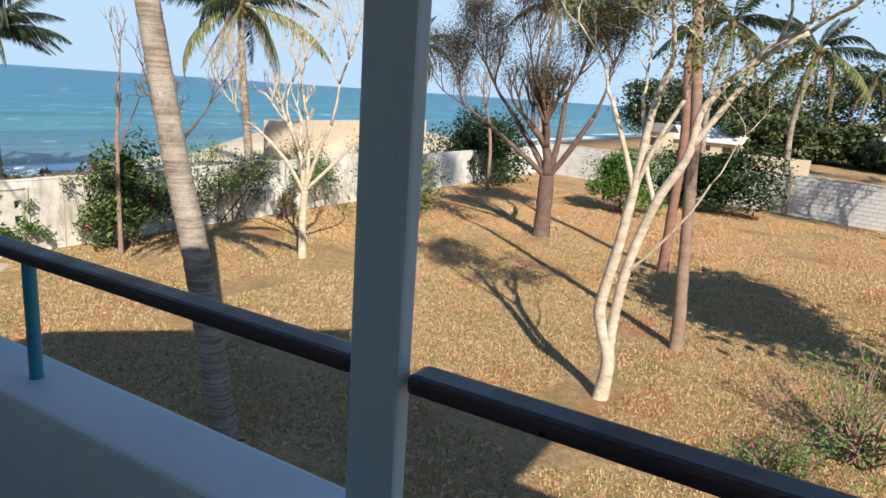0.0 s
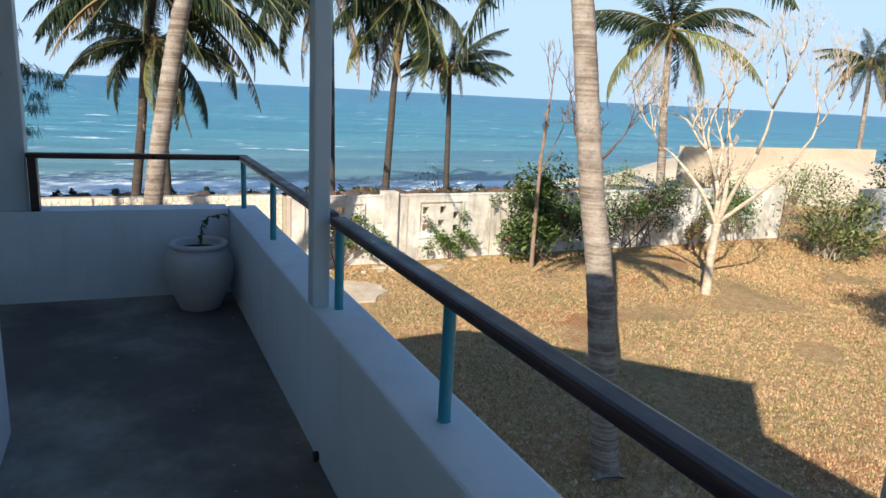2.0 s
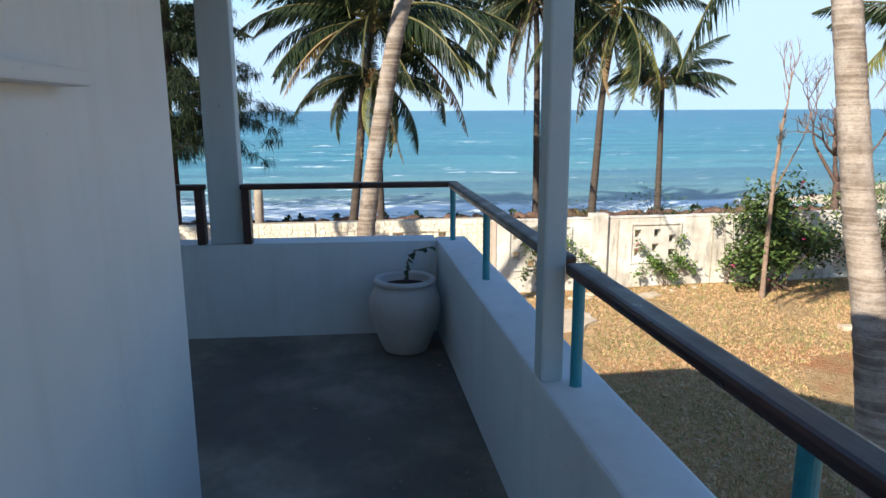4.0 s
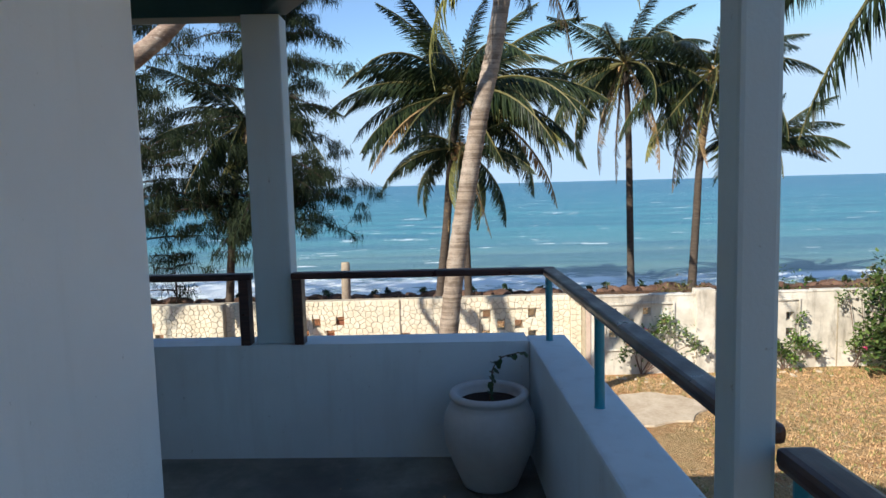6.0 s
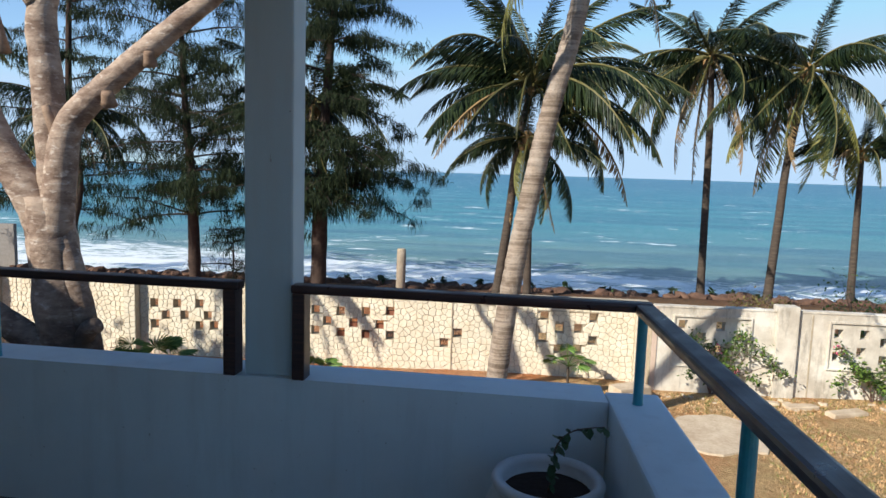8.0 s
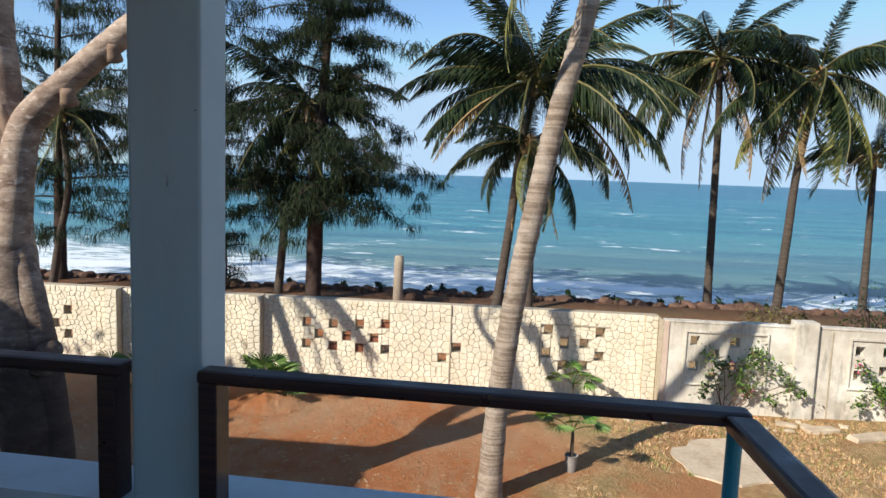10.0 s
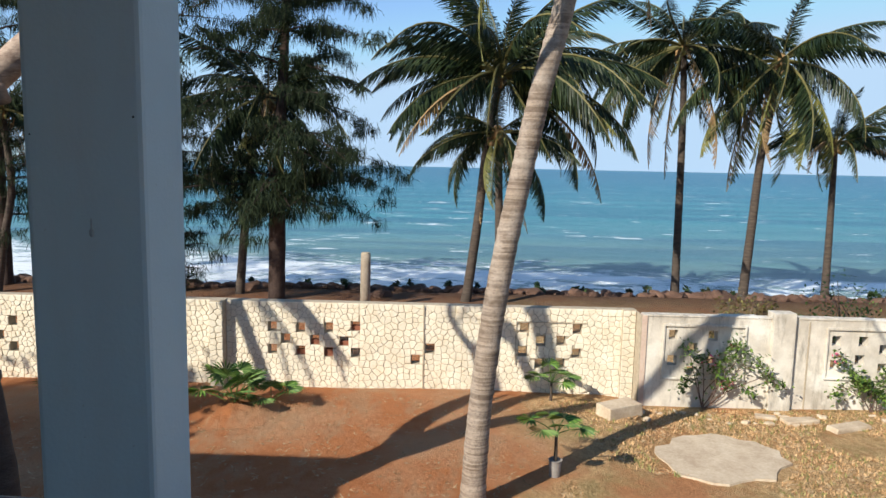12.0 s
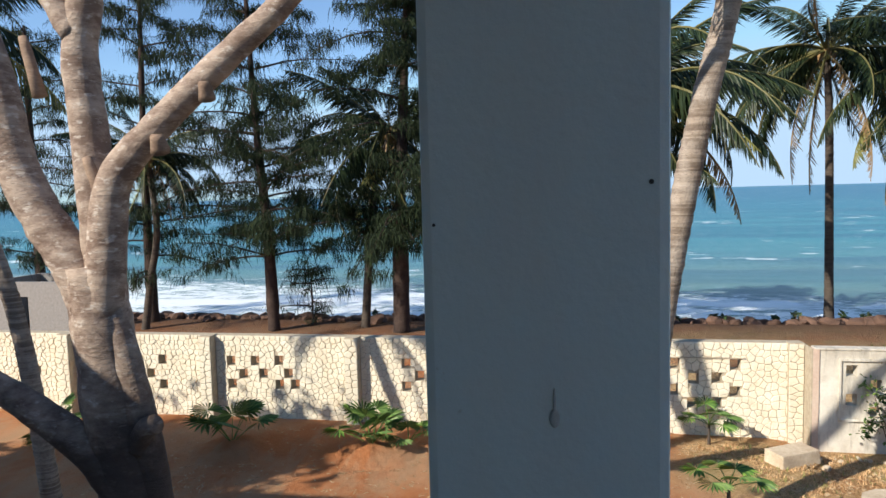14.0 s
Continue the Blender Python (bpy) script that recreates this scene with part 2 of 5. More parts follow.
M_PALM = palm_bark()
M_PALMDARK = simple("dark_palm_bark", (0.055, 0.045, 0.038), (0.12, 0.095, 0.075), 3, 0.95, 0.1, 0.6, 20, 0.02, 0, (1, 1, 5))
M_BARK = simple("pale_bark", (0.70, 0.60, 0.46), (0.36, 0.27, 0.18), 5, 0.85, 0.2, 0.6, 30, 0.01, 0, (1, 1, 2))
M_BARKRED = simple("red_bark", (0.30, 0.18, 0.13), (0.22, 0.10, 0.065), 4, 0.9, 0.2, 0.6, 30, 0.01, 0, (1, 1, 2))
M_BARKDARK = simple("dark_bark", (0.10, 0.065, 0.05), (0.20, 0.13, 0.10), 4, 0.9, 0.2, 0.6, 30, 0.01)
M_BARKBROWN = simple("brown_bark", (0.34, 0.24, 0.17), (0.20, 0.13, 0.09), 3, 0.9, 0.2, 0.6, 25, 0.015, 0, (1, 1, 2.5))
def big_bark():
    """Smooth pinkish bark in patches, rough near the foot; blackening and shade painted there."""
    m = material("big_tree_bark", 0.85, 0.25)
    n = Net(m)
    vec = n.stretch(n.obj, 1, 1, 2.2)
    patch = n.noise(2.6, vec, 7, 0.7)
    col = n.mix(n.ramp(patch, (0.40, 0.0), (0.60, 1.0)), (0.20, 0.135, 0.10), (0.42, 0.325, 0.25))
    col = n.mix(n.ramp(n.noise(7, vec, 6), (0.56, 0.0), (0.66, 0.8)), col, (0.58, 0.50, 0.42))
    lines = n.noise(1.6, n.stretch(n.obj, 1, 1, 14), 4, 0.6)
    col = n.mix(n.ramp(lines, (0.62, 0.0), (0.70, 0.6)), col, (0.12, 0.08, 0.06))
    # darkens the lower trunk: black bark, with the shade on it put into the colour
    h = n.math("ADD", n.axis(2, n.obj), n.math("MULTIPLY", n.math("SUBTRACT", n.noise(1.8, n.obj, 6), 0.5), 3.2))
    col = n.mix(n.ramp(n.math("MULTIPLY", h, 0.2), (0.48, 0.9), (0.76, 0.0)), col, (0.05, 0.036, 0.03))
    n.color(col)
    n.bump(n.math("ADD", patch, n.math("MULTIPLY", n.noise(18, vec, 6), 0.6)), 0.8, 0.03)
    return m


M_BARKPINK = big_bark()
M_CASU = simple("casuarina_bark", (0.04, 0.028, 0.024), (0.085, 0.06, 0.05), 4, 0.95, 0.1, 0.8, 14, 0.03)


def leaf_mat(name, c1, c2, vary=0.5, rough=0.5):
    m = material(name, rough, 0.2)
    n = Net(m)
    isl = n.t.nodes.new("ShaderNodeNewGeometry").outputs["Random Per Island"]
    n.color(n.mix(n.ramp(isl, (0.1, 0.0), (0.95, 1.0)), c1, c2))
    n.b.inputs["Transmission Weight"].default_value = 0.0
    n.b.inputs["Subsurface Weight"].default_value = 0.0
    return m


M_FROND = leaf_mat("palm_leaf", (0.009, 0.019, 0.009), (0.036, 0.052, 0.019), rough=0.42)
M_RIB = simple("frond_rib", (0.09, 0.085, 0.03), (0.16, 0.14, 0.05), 5, 0.5)
M_FROND_YELLOW = leaf_mat("old_palm_leaf", (0.10, 0.12, 0.035), (0.27, 0.25, 0.08))
M_FROND_DRY = leaf_mat("dry_palm_leaf", (0.24, 0.15, 0.07), (0.36, 0.25, 0.12))
M_COIR = simple("palm_fibre", (0.22, 0.13, 0.06), (0.34, 0.22, 0.10), 8, 0.95)
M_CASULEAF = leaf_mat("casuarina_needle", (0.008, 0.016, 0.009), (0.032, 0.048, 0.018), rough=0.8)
M_LEAF = leaf_mat("shrub_leaf", (0.045, 0.11, 0.02), (0.17, 0.28, 0.05))
M_LEAFMID = leaf_mat("creeper_leaf", (0.025, 0.05, 0.015), (0.12, 0.17, 0.045))
M_LEAFYELLOW = leaf_mat("yellow_green_leaf", (0.05, 0.08, 0.02), (0.24, 0.26, 0.08))
# paler than the near leaves: distance haze is mixed into this leaf colour
M_LEAFFAR = leaf_mat("hazy_far_leaf", (0.05, 0.075, 0.03), (0.13, 0.15, 0.06))
M_LEAFCREEP = leaf_mat("bougainvillea_leaf", (0.03, 0.07, 0.015), (0.16, 0.24, 0.05))
M_LEAFBRIGHT = leaf_mat("fan_palm_leaf", (0.06, 0.12, 0.03), (0.15, 0.23, 0.06))
M_LEAFDARK = leaf_mat("dark_leaf", (0.02, 0.045, 0.016), (0.055, 0.085, 0.03))
M_LEAFDRYGREEN = leaf_mat("thin_green_leaf", (0.10, 0.13, 0.03), (0.24, 0.24, 0.07))
M_LEAFBROWN = leaf_mat("brown_olive_leaf", (0.03, 0.032, 0.016), (0.12, 0.10, 0.045))
M_LEAFDRY = leaf_mat("sparse_dry_leaf", (0.14, 0.10, 0.035), (0.20, 0.19, 0.06))
M_PINK = leaf_mat("bougainvillea_bract", (0.55, 0.05, 0.14), (0.75, 0.12, 0.25))
M_GRASS = leaf_mat("dry_grass_blade", (0.46, 0.28, 0.13), (0.74, 0.48, 0.25), rough=0.8)
M_GRASSG = leaf_mat("green_grass_blade", (0.18, 0.20, 0.06), (0.36, 0.33, 0.12), rough=0.8)
M_LITTER = leaf_mat("leaf_litter", (0.30, 0.16, 0.07), (0.60, 0.45, 0.26), rough=0.8)
M_POT = simple("white_glazed_pot", (0.62, 0.63, 0.62), (0.55, 0.55, 0.53), 4, 0.35, 0.5, 0.1, 40)
M_SOIL = simple("pot_soil", (0.045, 0.028, 0.022), (0.06, 0.04, 0.03), 10, 0.95, 0.1, 0.8, 40, 0.01)
M_SUCC = simple("succulent_skin", (0.035, 0.075, 0.03), (0.06, 0.11, 0.04), 20, 0.45, 0.4, 0.2, 40)
M_SUCCSTEM = simple("succulent_stem", (0.14, 0.17, 0.11), (0.2, 0.22, 0.15), 20, 0.6)
M_DEAD = simple("withered_leaf", (0.07, 0.03, 0.022), (0.13, 0.06, 0.04), 20, 0.8)
M_ROOF = simple("roof_sheet", (0.22, 0.20, 0.18), (0.16, 0.14, 0.13), 3, 0.9)
M_MARK = simple("dark_grime", (0.06, 0.06, 0.055), (0.03, 0.03, 0.03), 30, 0.8)
M_STAIN = simple("pale_stain", (0.36, 0.42, 0.44), (0.30, 0.33, 0.34), 30, 0.8)
M_RED = simple("faded_red_paint", (0.40, 0.10, 0.06), (0.30, 0.08, 0.05), 5, 0.8)
M_WHITE = simple("white_render", (0.75, 0.74, 0.70), (0.6, 0.58, 0.54), 2, 0.85)
M_POSTGREY = simple("weathered_concrete", (0.40, 0.34, 0.26), (0.20, 0.16, 0.12), 3, 0.9)
M_GREYPOT = simple("grey_plastic_pot", (0.30, 0.28, 0.26), (0.22, 0.2, 0.18), 10, 0.7)


# ---------- mesh helpers ----------
def part(name, bm, mat, parent=None, label="", smooth=False):
    """Link a bmesh as one mesh object under a thing."""
    me = bpy.data.meshes.new(name)
    bmesh.ops.recalc_face_normals(bm, faces=bm.faces) if smooth is not None and len(bm.faces) < 60000 and smooth != "leaf" else None
    bm.to_mesh(me)
    bm.free()
    for m in (mat if isinstance(mat, (list, tuple)) else [mat]):
        me.materials.append(m)
    if smooth is True:
        me.shade_smooth()
    ob = new(name, me)
    ob.parent = parent
    if label:
        tagged(ob, label)
    return ob


def raw(name, verts, faces, mats, parent=None, label="", idx=None, smooth=False):
    """A mesh object from vertex and face arrays."""
    me = bpy.data.meshes.new(name)
    me.from_pydata([tuple(v) for v in verts], [], faces)
    for m in (mats if isinstance(mats, (list, tuple)) else [mats]):
        me.materials.append(m)
    if idx is not None:
        me.polygons.foreach_set("material_index", idx)
    if smooth:
        me.shade_smooth()
    me.update()
    ob = new(name, me)
    ob.parent = parent
    if label:
        tagged(ob, label)
    return ob


def thing(name, place, label, category, group="", rz=0.0):
    ob = new(name)
    ob.matrix_world = pose(*place, 0, 0, rz)
    return tagged(ob, label, category, group)


def box(bm, x0, x1, y0, y1, z0, z1, bevel=0.0):
    m = Matrix.LocRotScale(((x0 + x1) / 2, (y0 + y1) / 2, (z0 + z1) / 2), None, (x1 - x0, y1 - y0, z1 - z0))
    r = bmesh.ops.create_cube(bm, size=1, matrix=m)
    if bevel:
        vs = set(r["verts"])
        es = [e for e in bm.edges if e.verts[0] in vs and e.verts[1] in vs]
        bmesh.ops.bevel(bm, geom=es, offset=bevel, segments=2, affect="EDGES", profile=0.6)
    return bm


def boxed(name, b, mat, parent=None, label="", bevel=0.0):
    return part(name, box(bmesh.new(), *b, bevel), mat, parent, label)


def tube(verts, faces, pts, radii, sides=8, close=True):
    """Add a tube along points to vertex and face lists."""
    base = len(verts)
    pts = [Vector(p) for p in pts]
    up = Vector((0.3, 0.9, 0.1)).normalized()
    for k, p in enumerate(pts):
        d = (pts[min(k + 1, len(pts) - 1)] - pts[max(k - 1, 0)])
        d = d.normalized() if d.length > 1e-9 else Vector((0, 0, 1))
        a = d.cross(up)
        a = a.normalized() if a.length > 0.05 else d.cross(Vector((1, 0, 0))).normalized()
        b = d.cross(a)
        for s in range(sides):
            t = 2 * math.pi * s / sides
            verts.append(p + (a * math.cos(t) + b * math.sin(t)) * radii[k])
    for k in range(len(pts) - 1):
        for s in range(sides):
            i, j = base + k * sides + s, base + k * sides + (s + 1) % sides
            faces.append((i, j, j + sides, i + sides))
    if close:
        faces.append(tuple(base + s for s in reversed(range(sides))))
        faces.append(tuple(base + (len(pts) - 1) * sides + s for s in range(sides)))


def spline(pts, n):
    """Smooth points through a few given ones."""
    pts = [Vector(p) for p in pts]
    out = []
    for i in range(n):
        f = i / (n - 1) * (len(pts) - 1)
        k = min(int(f), len(pts) - 2)
        u = f - k
        p0, p1, p2, p3 = pts[max(k - 1, 0)], pts[k], pts[k + 1], pts[min(k + 2, len(pts) - 1)]
        out.append(0.5 * ((2 * p1) + (p2 - p0) * u + (2 * p0 - 5 * p1 + 4 * p2 - p3) * u * u + (3 * p1 - p0 - 3 * p2 + p3) * u ** 3))
    return out


G = -0.5      # level of the garden
F = 3.0       # level of the balcony floor
P = 3.61      # top of the parapet

# ---------- ground and sea ----------
def land_height(x, y):
    z = G + 0.06 * noise.noise(Vector((x * 0.3, y * 0.3, 0))) if x > -60 else G
    if x < -31:
        z -= min(1.0, (-31 - x) / 8) ** 1.0 * 1.6
    if x > -19.5 and x < -16 and y < 5:
        z += 0.12 * (1 - abs(x + 18) / 2) if abs(x + 18) < 2 else 0
    return z


def ground_sheet():
    xs = [-46 + 0.5 * k for k in range(0, 110)] + [10, 14, 20, 30, 50, 90, 160, 400, 900]
    ys = [-900, -400, -120, -60, -40, -30, -25] + [-20 + 0.5 * k for k in range(0, 130)] + [46, 49, 54, 60, 70, 90, 130, 200, 400, 900, 2500]
    verts = [(x, y, land_height(x, y)) for x in xs for y in ys]
    n = len(ys)
    faces = [(i * n + j, (i + 1) * n + j, (i + 1) * n + j + 1, i * n + j + 1) for i in range(len(xs) - 1) for j in range(n - 1)]
    return raw("ground", verts, faces, M_GROUND, smooth=True)


tagged(ground_sheet(), "dry garden lawn running into bare red soil", "ground", kind="structure")
sea = raw("sea", [(-9000, -9000, -1.5), (-30, -9000, -1.5), (-30, 12000, -1.5), (-9000, 12000, -1.5)], [(0, 1, 2, 3)], M_SEA)
tagged(sea, "turquoise sea with white surf along the shore", "sea", kind="structure")

# ---------- the house and its balcony ----------
def solid(name, b, mat, label, category="wall", bevel=0.0):
    return tagged(boxed(name, b, mat, bevel=bevel), label, category, kind="structure")


def slab(name, poly, thick, mat, label, category):
    bm = bmesh.new()
    lo = [bm.verts.new(p) for p in poly]
    hi = [bm.verts.new((x, y, z + thick)) for x, y, z in poly]
    bm.faces.new(lo[::-1])
    bm.faces.new(hi)
    for k in range(len(poly)):
        j = (k + 1) % len(poly)
        bm.faces.new((lo[k], lo[j], hi[j], hi[k]))
    bmesh.ops.triangulate(bm, faces=[f for f in bm.faces if len(f.verts) > 4])
    return tagged(part(name, bm, mat), label, category, kind="structure")


SKEW = 0.055                       # the sea side runs slightly askew to the garden side


def sea_x(y, off=0.0):
    return -5.285 + SKEW * (y - 0.56) + off


slab("floor", [(sea_x(-8, -0.03), -8, F - 0.18), (8, -8, F - 0.18), (8, 1.90, F - 0.18), (sea_x(1.9, -0.03), 1.90, F - 0.18)], 0.18, M_FLOOR, "stained grey cement balcony floor", "floor")
slab("wall_ground_floor", [(sea_x(-8, -0.1), -8, G - 0.2), (8, -8, G - 0.2), (8, 1.95, G - 0.2), (sea_x(1.95, -0.1), 1.95, G - 0.2)], F - 0.18 - G + 0.2, M_WALLPAINT, "plain white wall under the balcony", "wall")
solid("wall_house", (-3.40, 8, 0.535, 0.735, F, 6.6), M_WALLPAINT, "white-painted rendered house wall")
solid("wall_house_end", (-3.40, -3.20, -8, 0.535, F, 6.6), M_WALLPAINT, "white-painted rendered house end wall")
# unseen block, placed only to throw shade on the soil and big tree
solid("wall_wing", (-7.0, 8, -18, -9, G, 7.2), M_WALLPAINT, "unseen wing-like block added to shade bare soil and big tree")
solid("wall_back", (7.9, 8.1, -8, 2.1, F, 6.6), M_WALLPAINT, "white wall at the closed end of the balcony")
solid("parapet_garden", (-5.32, 8, 1.876, 2.08, F - 0.2, P), M_PARAPET, "painted masonry balcony parapet facing the garden", "parapet", 0.012)
slab("parapet_sea", [(sea_x(-8, -0.185), -8, F - 0.2), (sea_x(-8, 0.018), -8, F - 0.2), (sea_x(1.873, 0.018), 1.873, F - 0.2), (sea_x(1.873, -0.185), 1.873, F - 0.2)], P - 0.002 - F + 0.2, M_PARAPET, "painted masonry balcony parapet facing the sea", "parapet")
ledge = solid("trim", (-2.52, 2.0, 0.737, 0.80, 4.475, 4.508), M_WALLPAINT, "narrow rendered ledge on the house wall", "ledge", 0.006)


slab("ceiling", [(-5.45, -8, 5.46), (8, -8, 5.46), (8, 2.03, 5.46), (-2.9, 2.03, 5.46), (-5.45, 0.62, 5.46)], 0.06, M_CEIL, "flat painted balcony ceiling", "ceiling")
# roofs and gable stay out of view; their shape is chosen for the lawn shadow
slab("roof_high", [(-5.8, -8, 5.6), (1.0, -8, 8.0), (1.0, 2.4, 8.0), (-5.8, 1.05, 5.6)], 0.06, M_ROOF, "unseen sloping roof, shaped to cast the house shadow on the lawn", "roof")
slab("roof_low", [(0.8, -8, 6.6), (4.7, -8, 6.6), (4.7, 2.3, 6.6), (0.8, 2.3, 6.6)], 0.08, M_ROOF, "unseen low flat roof, shaped to cast the landward house shadow", "roof")
solid("wall_gable", (0.8, 1.0, -8, 2.3, 6.68, 8.0), M_WALLPAINT, "unseen gable wall between the two shadow-casting roofs")


def beam(name, a, b, w, z0, z1):
    a, b = Vector((*a, 0)), Vector((*b, 0))
    d = b - a
    bm = box(bmesh.new(), -w, d.length + w, -w, w, z0, z1, 0.006)
    ob = part(name, bm, M_BEAM)
    ob.matrix_world = Matrix.Translation(a) @ Matrix.Rotation(math.atan2(d.y, d.x), 4, "Z")
    return tagged(ob, "dark teal painted timber eaves beam", "beam", kind="structure")


beam("beam_sea", (-5.38, -8), (-5.38, 0.55), 0.07, 5.28, 5.455)
beam("beam_corner", (-5.26, 0.66), (-2.93, 1.96), 0.06, 5.285, 5.45)
beam("beam_garden", (-2.82, 1.97), (8, 1.97), 0.05, 5.29, 5.445)

for n_, (x0, x1, y0, y1) in dict(sea=(-5.445, -5.29, 0.466, 0.660), corner=(-2.948, -2.868, 1.878, 1.948), garden=(-0.703, -0.595, 1.938, 1.980), garden_b=(1.8, 1.9, 1.985, 2.045)).items():
    post = thing("post", (((x0 + x1) / 2), (y0 + y1) / 2, P - 0.001), "grey-painted square timber balcony post standing on the parapet", "post", "balcony posts")
    hx, hy = (x1 - x0) / 2, (y1 - y0) / 2
    part("shaft", box(bmesh.new(), -hx, hx, -hy, hy, 0, 5.285 - P, 0.009), M_POST, post)

RZ0, RZ1 = 3.948, 3.984
def rail_along_x(x0, x1, label="dark varnished wooden handrail along the garden parapet"):
    ob = thing("handrail", (x0, 1.976, RZ0), label, "handrail", "handrails")
    part("rail", box(bmesh.new(), 0, x1 - x0, -0.034, 0.034, 0, RZ1 - RZ0, 0.012), M_WOOD, ob)
    return ob


def rail_along_y(y0, y1, label, uprights=()):
    ob = thing("handrail", (sea_x(y0), y0, RZ0), label, "handrail", "handrails", 90 - math.degrees(math.atan(SKEW)))
    part("rail", box(bmesh.new(), 0, (y1 - y0) * math.hypot(1, SKEW), -0.034, 0.034, 0, RZ1 - RZ0, 0.012), M_WOOD, ob)
    for u in uprights:
        part("upright", box(bmesh.new(), u - y0 - 0.025, u - y0 + 0.025, -0.037, 0.037, P - RZ0, 0.004, 0.005), M_WOOD, ob)
    return ob


rail_along_x(-2.866, -0.705)
rail_along_x(-5.165, -2.950)
rail_along_x(-0.582, 7.9, "dark varnished wooden handrail, split and worn at its end")
rail_along_y(0.664, 2.013, "dark varnished wooden handrail facing the sea", (0.697,))
rail_along_y(-7.9, 0.456, "dark varnished wooden handrail facing the sea, beyond the post", (0.43,))


def baluster(x, y):
    ob = thing("baluster", (x, y, P - 0.001), "round teal-painted metal baluster under the handrail", "baluster", "balusters")
    v, f = [], []
    tube(v, f, [(0, 0, 0), (0, 0, 0.004), (0, 0, RZ0 - P + 0.004)], [0.021, 0.018, 0.018], 16)
    raw("rod", v, f, M_TEAL, ob, smooth=False)


for x in (-5.19, -4.15, -2.834, -1.83):
    baluster(x, 1.977)
for y in (-0.62, -1.8, -3.0, -4.2):
    baluster(sea_x(y), y)

# ---------- trees: builders ----------
rnd = random.Random(7)


def frond_mesh(seed, droop, leaf_droop, mat, n=92, width=0.2):
    """One palm frond along +x, 1 long, arching down; leaflets hang from a keeled rib."""
    r = random.Random(seed)
    v, f, idx = [], [], []
    rib = []
    ang, p = 0.0, Vector((0, 0, 0))
    side = r.uniform(-0.4, 0.4)
    for k in range(13):
        rib.append(p.copy())
        ang = droop * (k / 12) ** 1.3
        p = p + Vector((math.cos(ang), side * (k / 12), -math.sin(ang))) / 12
    tube(v, f, rib, [0.011 * (1 - 0.85 * k / 12) + 0.001 for k in range(13)], 4)
    idx += [1] * len(f)
    for s in (-1, 1):
        for i in range(n):
            u = 0.13 + 0.87 * (i + r.uniform(-0.3, 0.3)) / n
            u = min(max(u, 0.1), 0.995)
            k = min(int(u * 12), 11)
            base = rib[k].lerp(rib[k + 1], u * 12 - k)
            d = (rib[k + 1] - rib[k]).normalized()
            ln = width * (math.sin(math.pi * min(1, u * 0.9 + 0.12)) ** 0.6) * r.uniform(0.6, 1.15)
            out = Vector((0, s, 0))
            dr = leaf_droop * r.uniform(0.7, 1.35)
            dir1 = (out * math.cos(dr) + d * r.uniform(0.35, 0.7) + Vector((0, 0, -math.sin(dr)))).normalized()
            dir2 = (dir1 + Vector((0, 0, -0.55 - 0.5 * leaf_droop))).normalized()
            w = 0.0058
            m = base + dir1 * ln * 0.5
            e = m + dir2 * ln * 0.5
            a = len(v)
            v += [base - d * w * 0.6, base + d * w * 0.6, m + d * w, m - d * w, e]
            f += [(a, a + 1, a + 2, a + 3), (a + 3, a + 2, a + 4)]
            idx += [0, 0]
    me = bpy.data.meshes.new("frond")
    me.from_pydata([tuple(q) for q in v], [], f)
    me.materials.append(mat)
    me.materials.append(M_RIB if mat is M_FROND else mat)
    me.polygons.foreach_set("material_index", idx)
    return me


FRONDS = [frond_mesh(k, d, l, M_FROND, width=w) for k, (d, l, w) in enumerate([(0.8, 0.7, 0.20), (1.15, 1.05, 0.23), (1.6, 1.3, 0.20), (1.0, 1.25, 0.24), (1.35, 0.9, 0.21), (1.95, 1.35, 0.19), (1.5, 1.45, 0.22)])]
FRONDS_OLD = [frond_mesh(20 + k, d, l, M_FROND_YELLOW, 70, w) for k, (d, l, w) in enumerate([(1.1, 1.0, 0.2), (1.7, 1.3, 0.17)])]
FRONDS_DRY = [frond_mesh(30, 1.0, 1.2, M_FROND_DRY, 46, 0.13)]


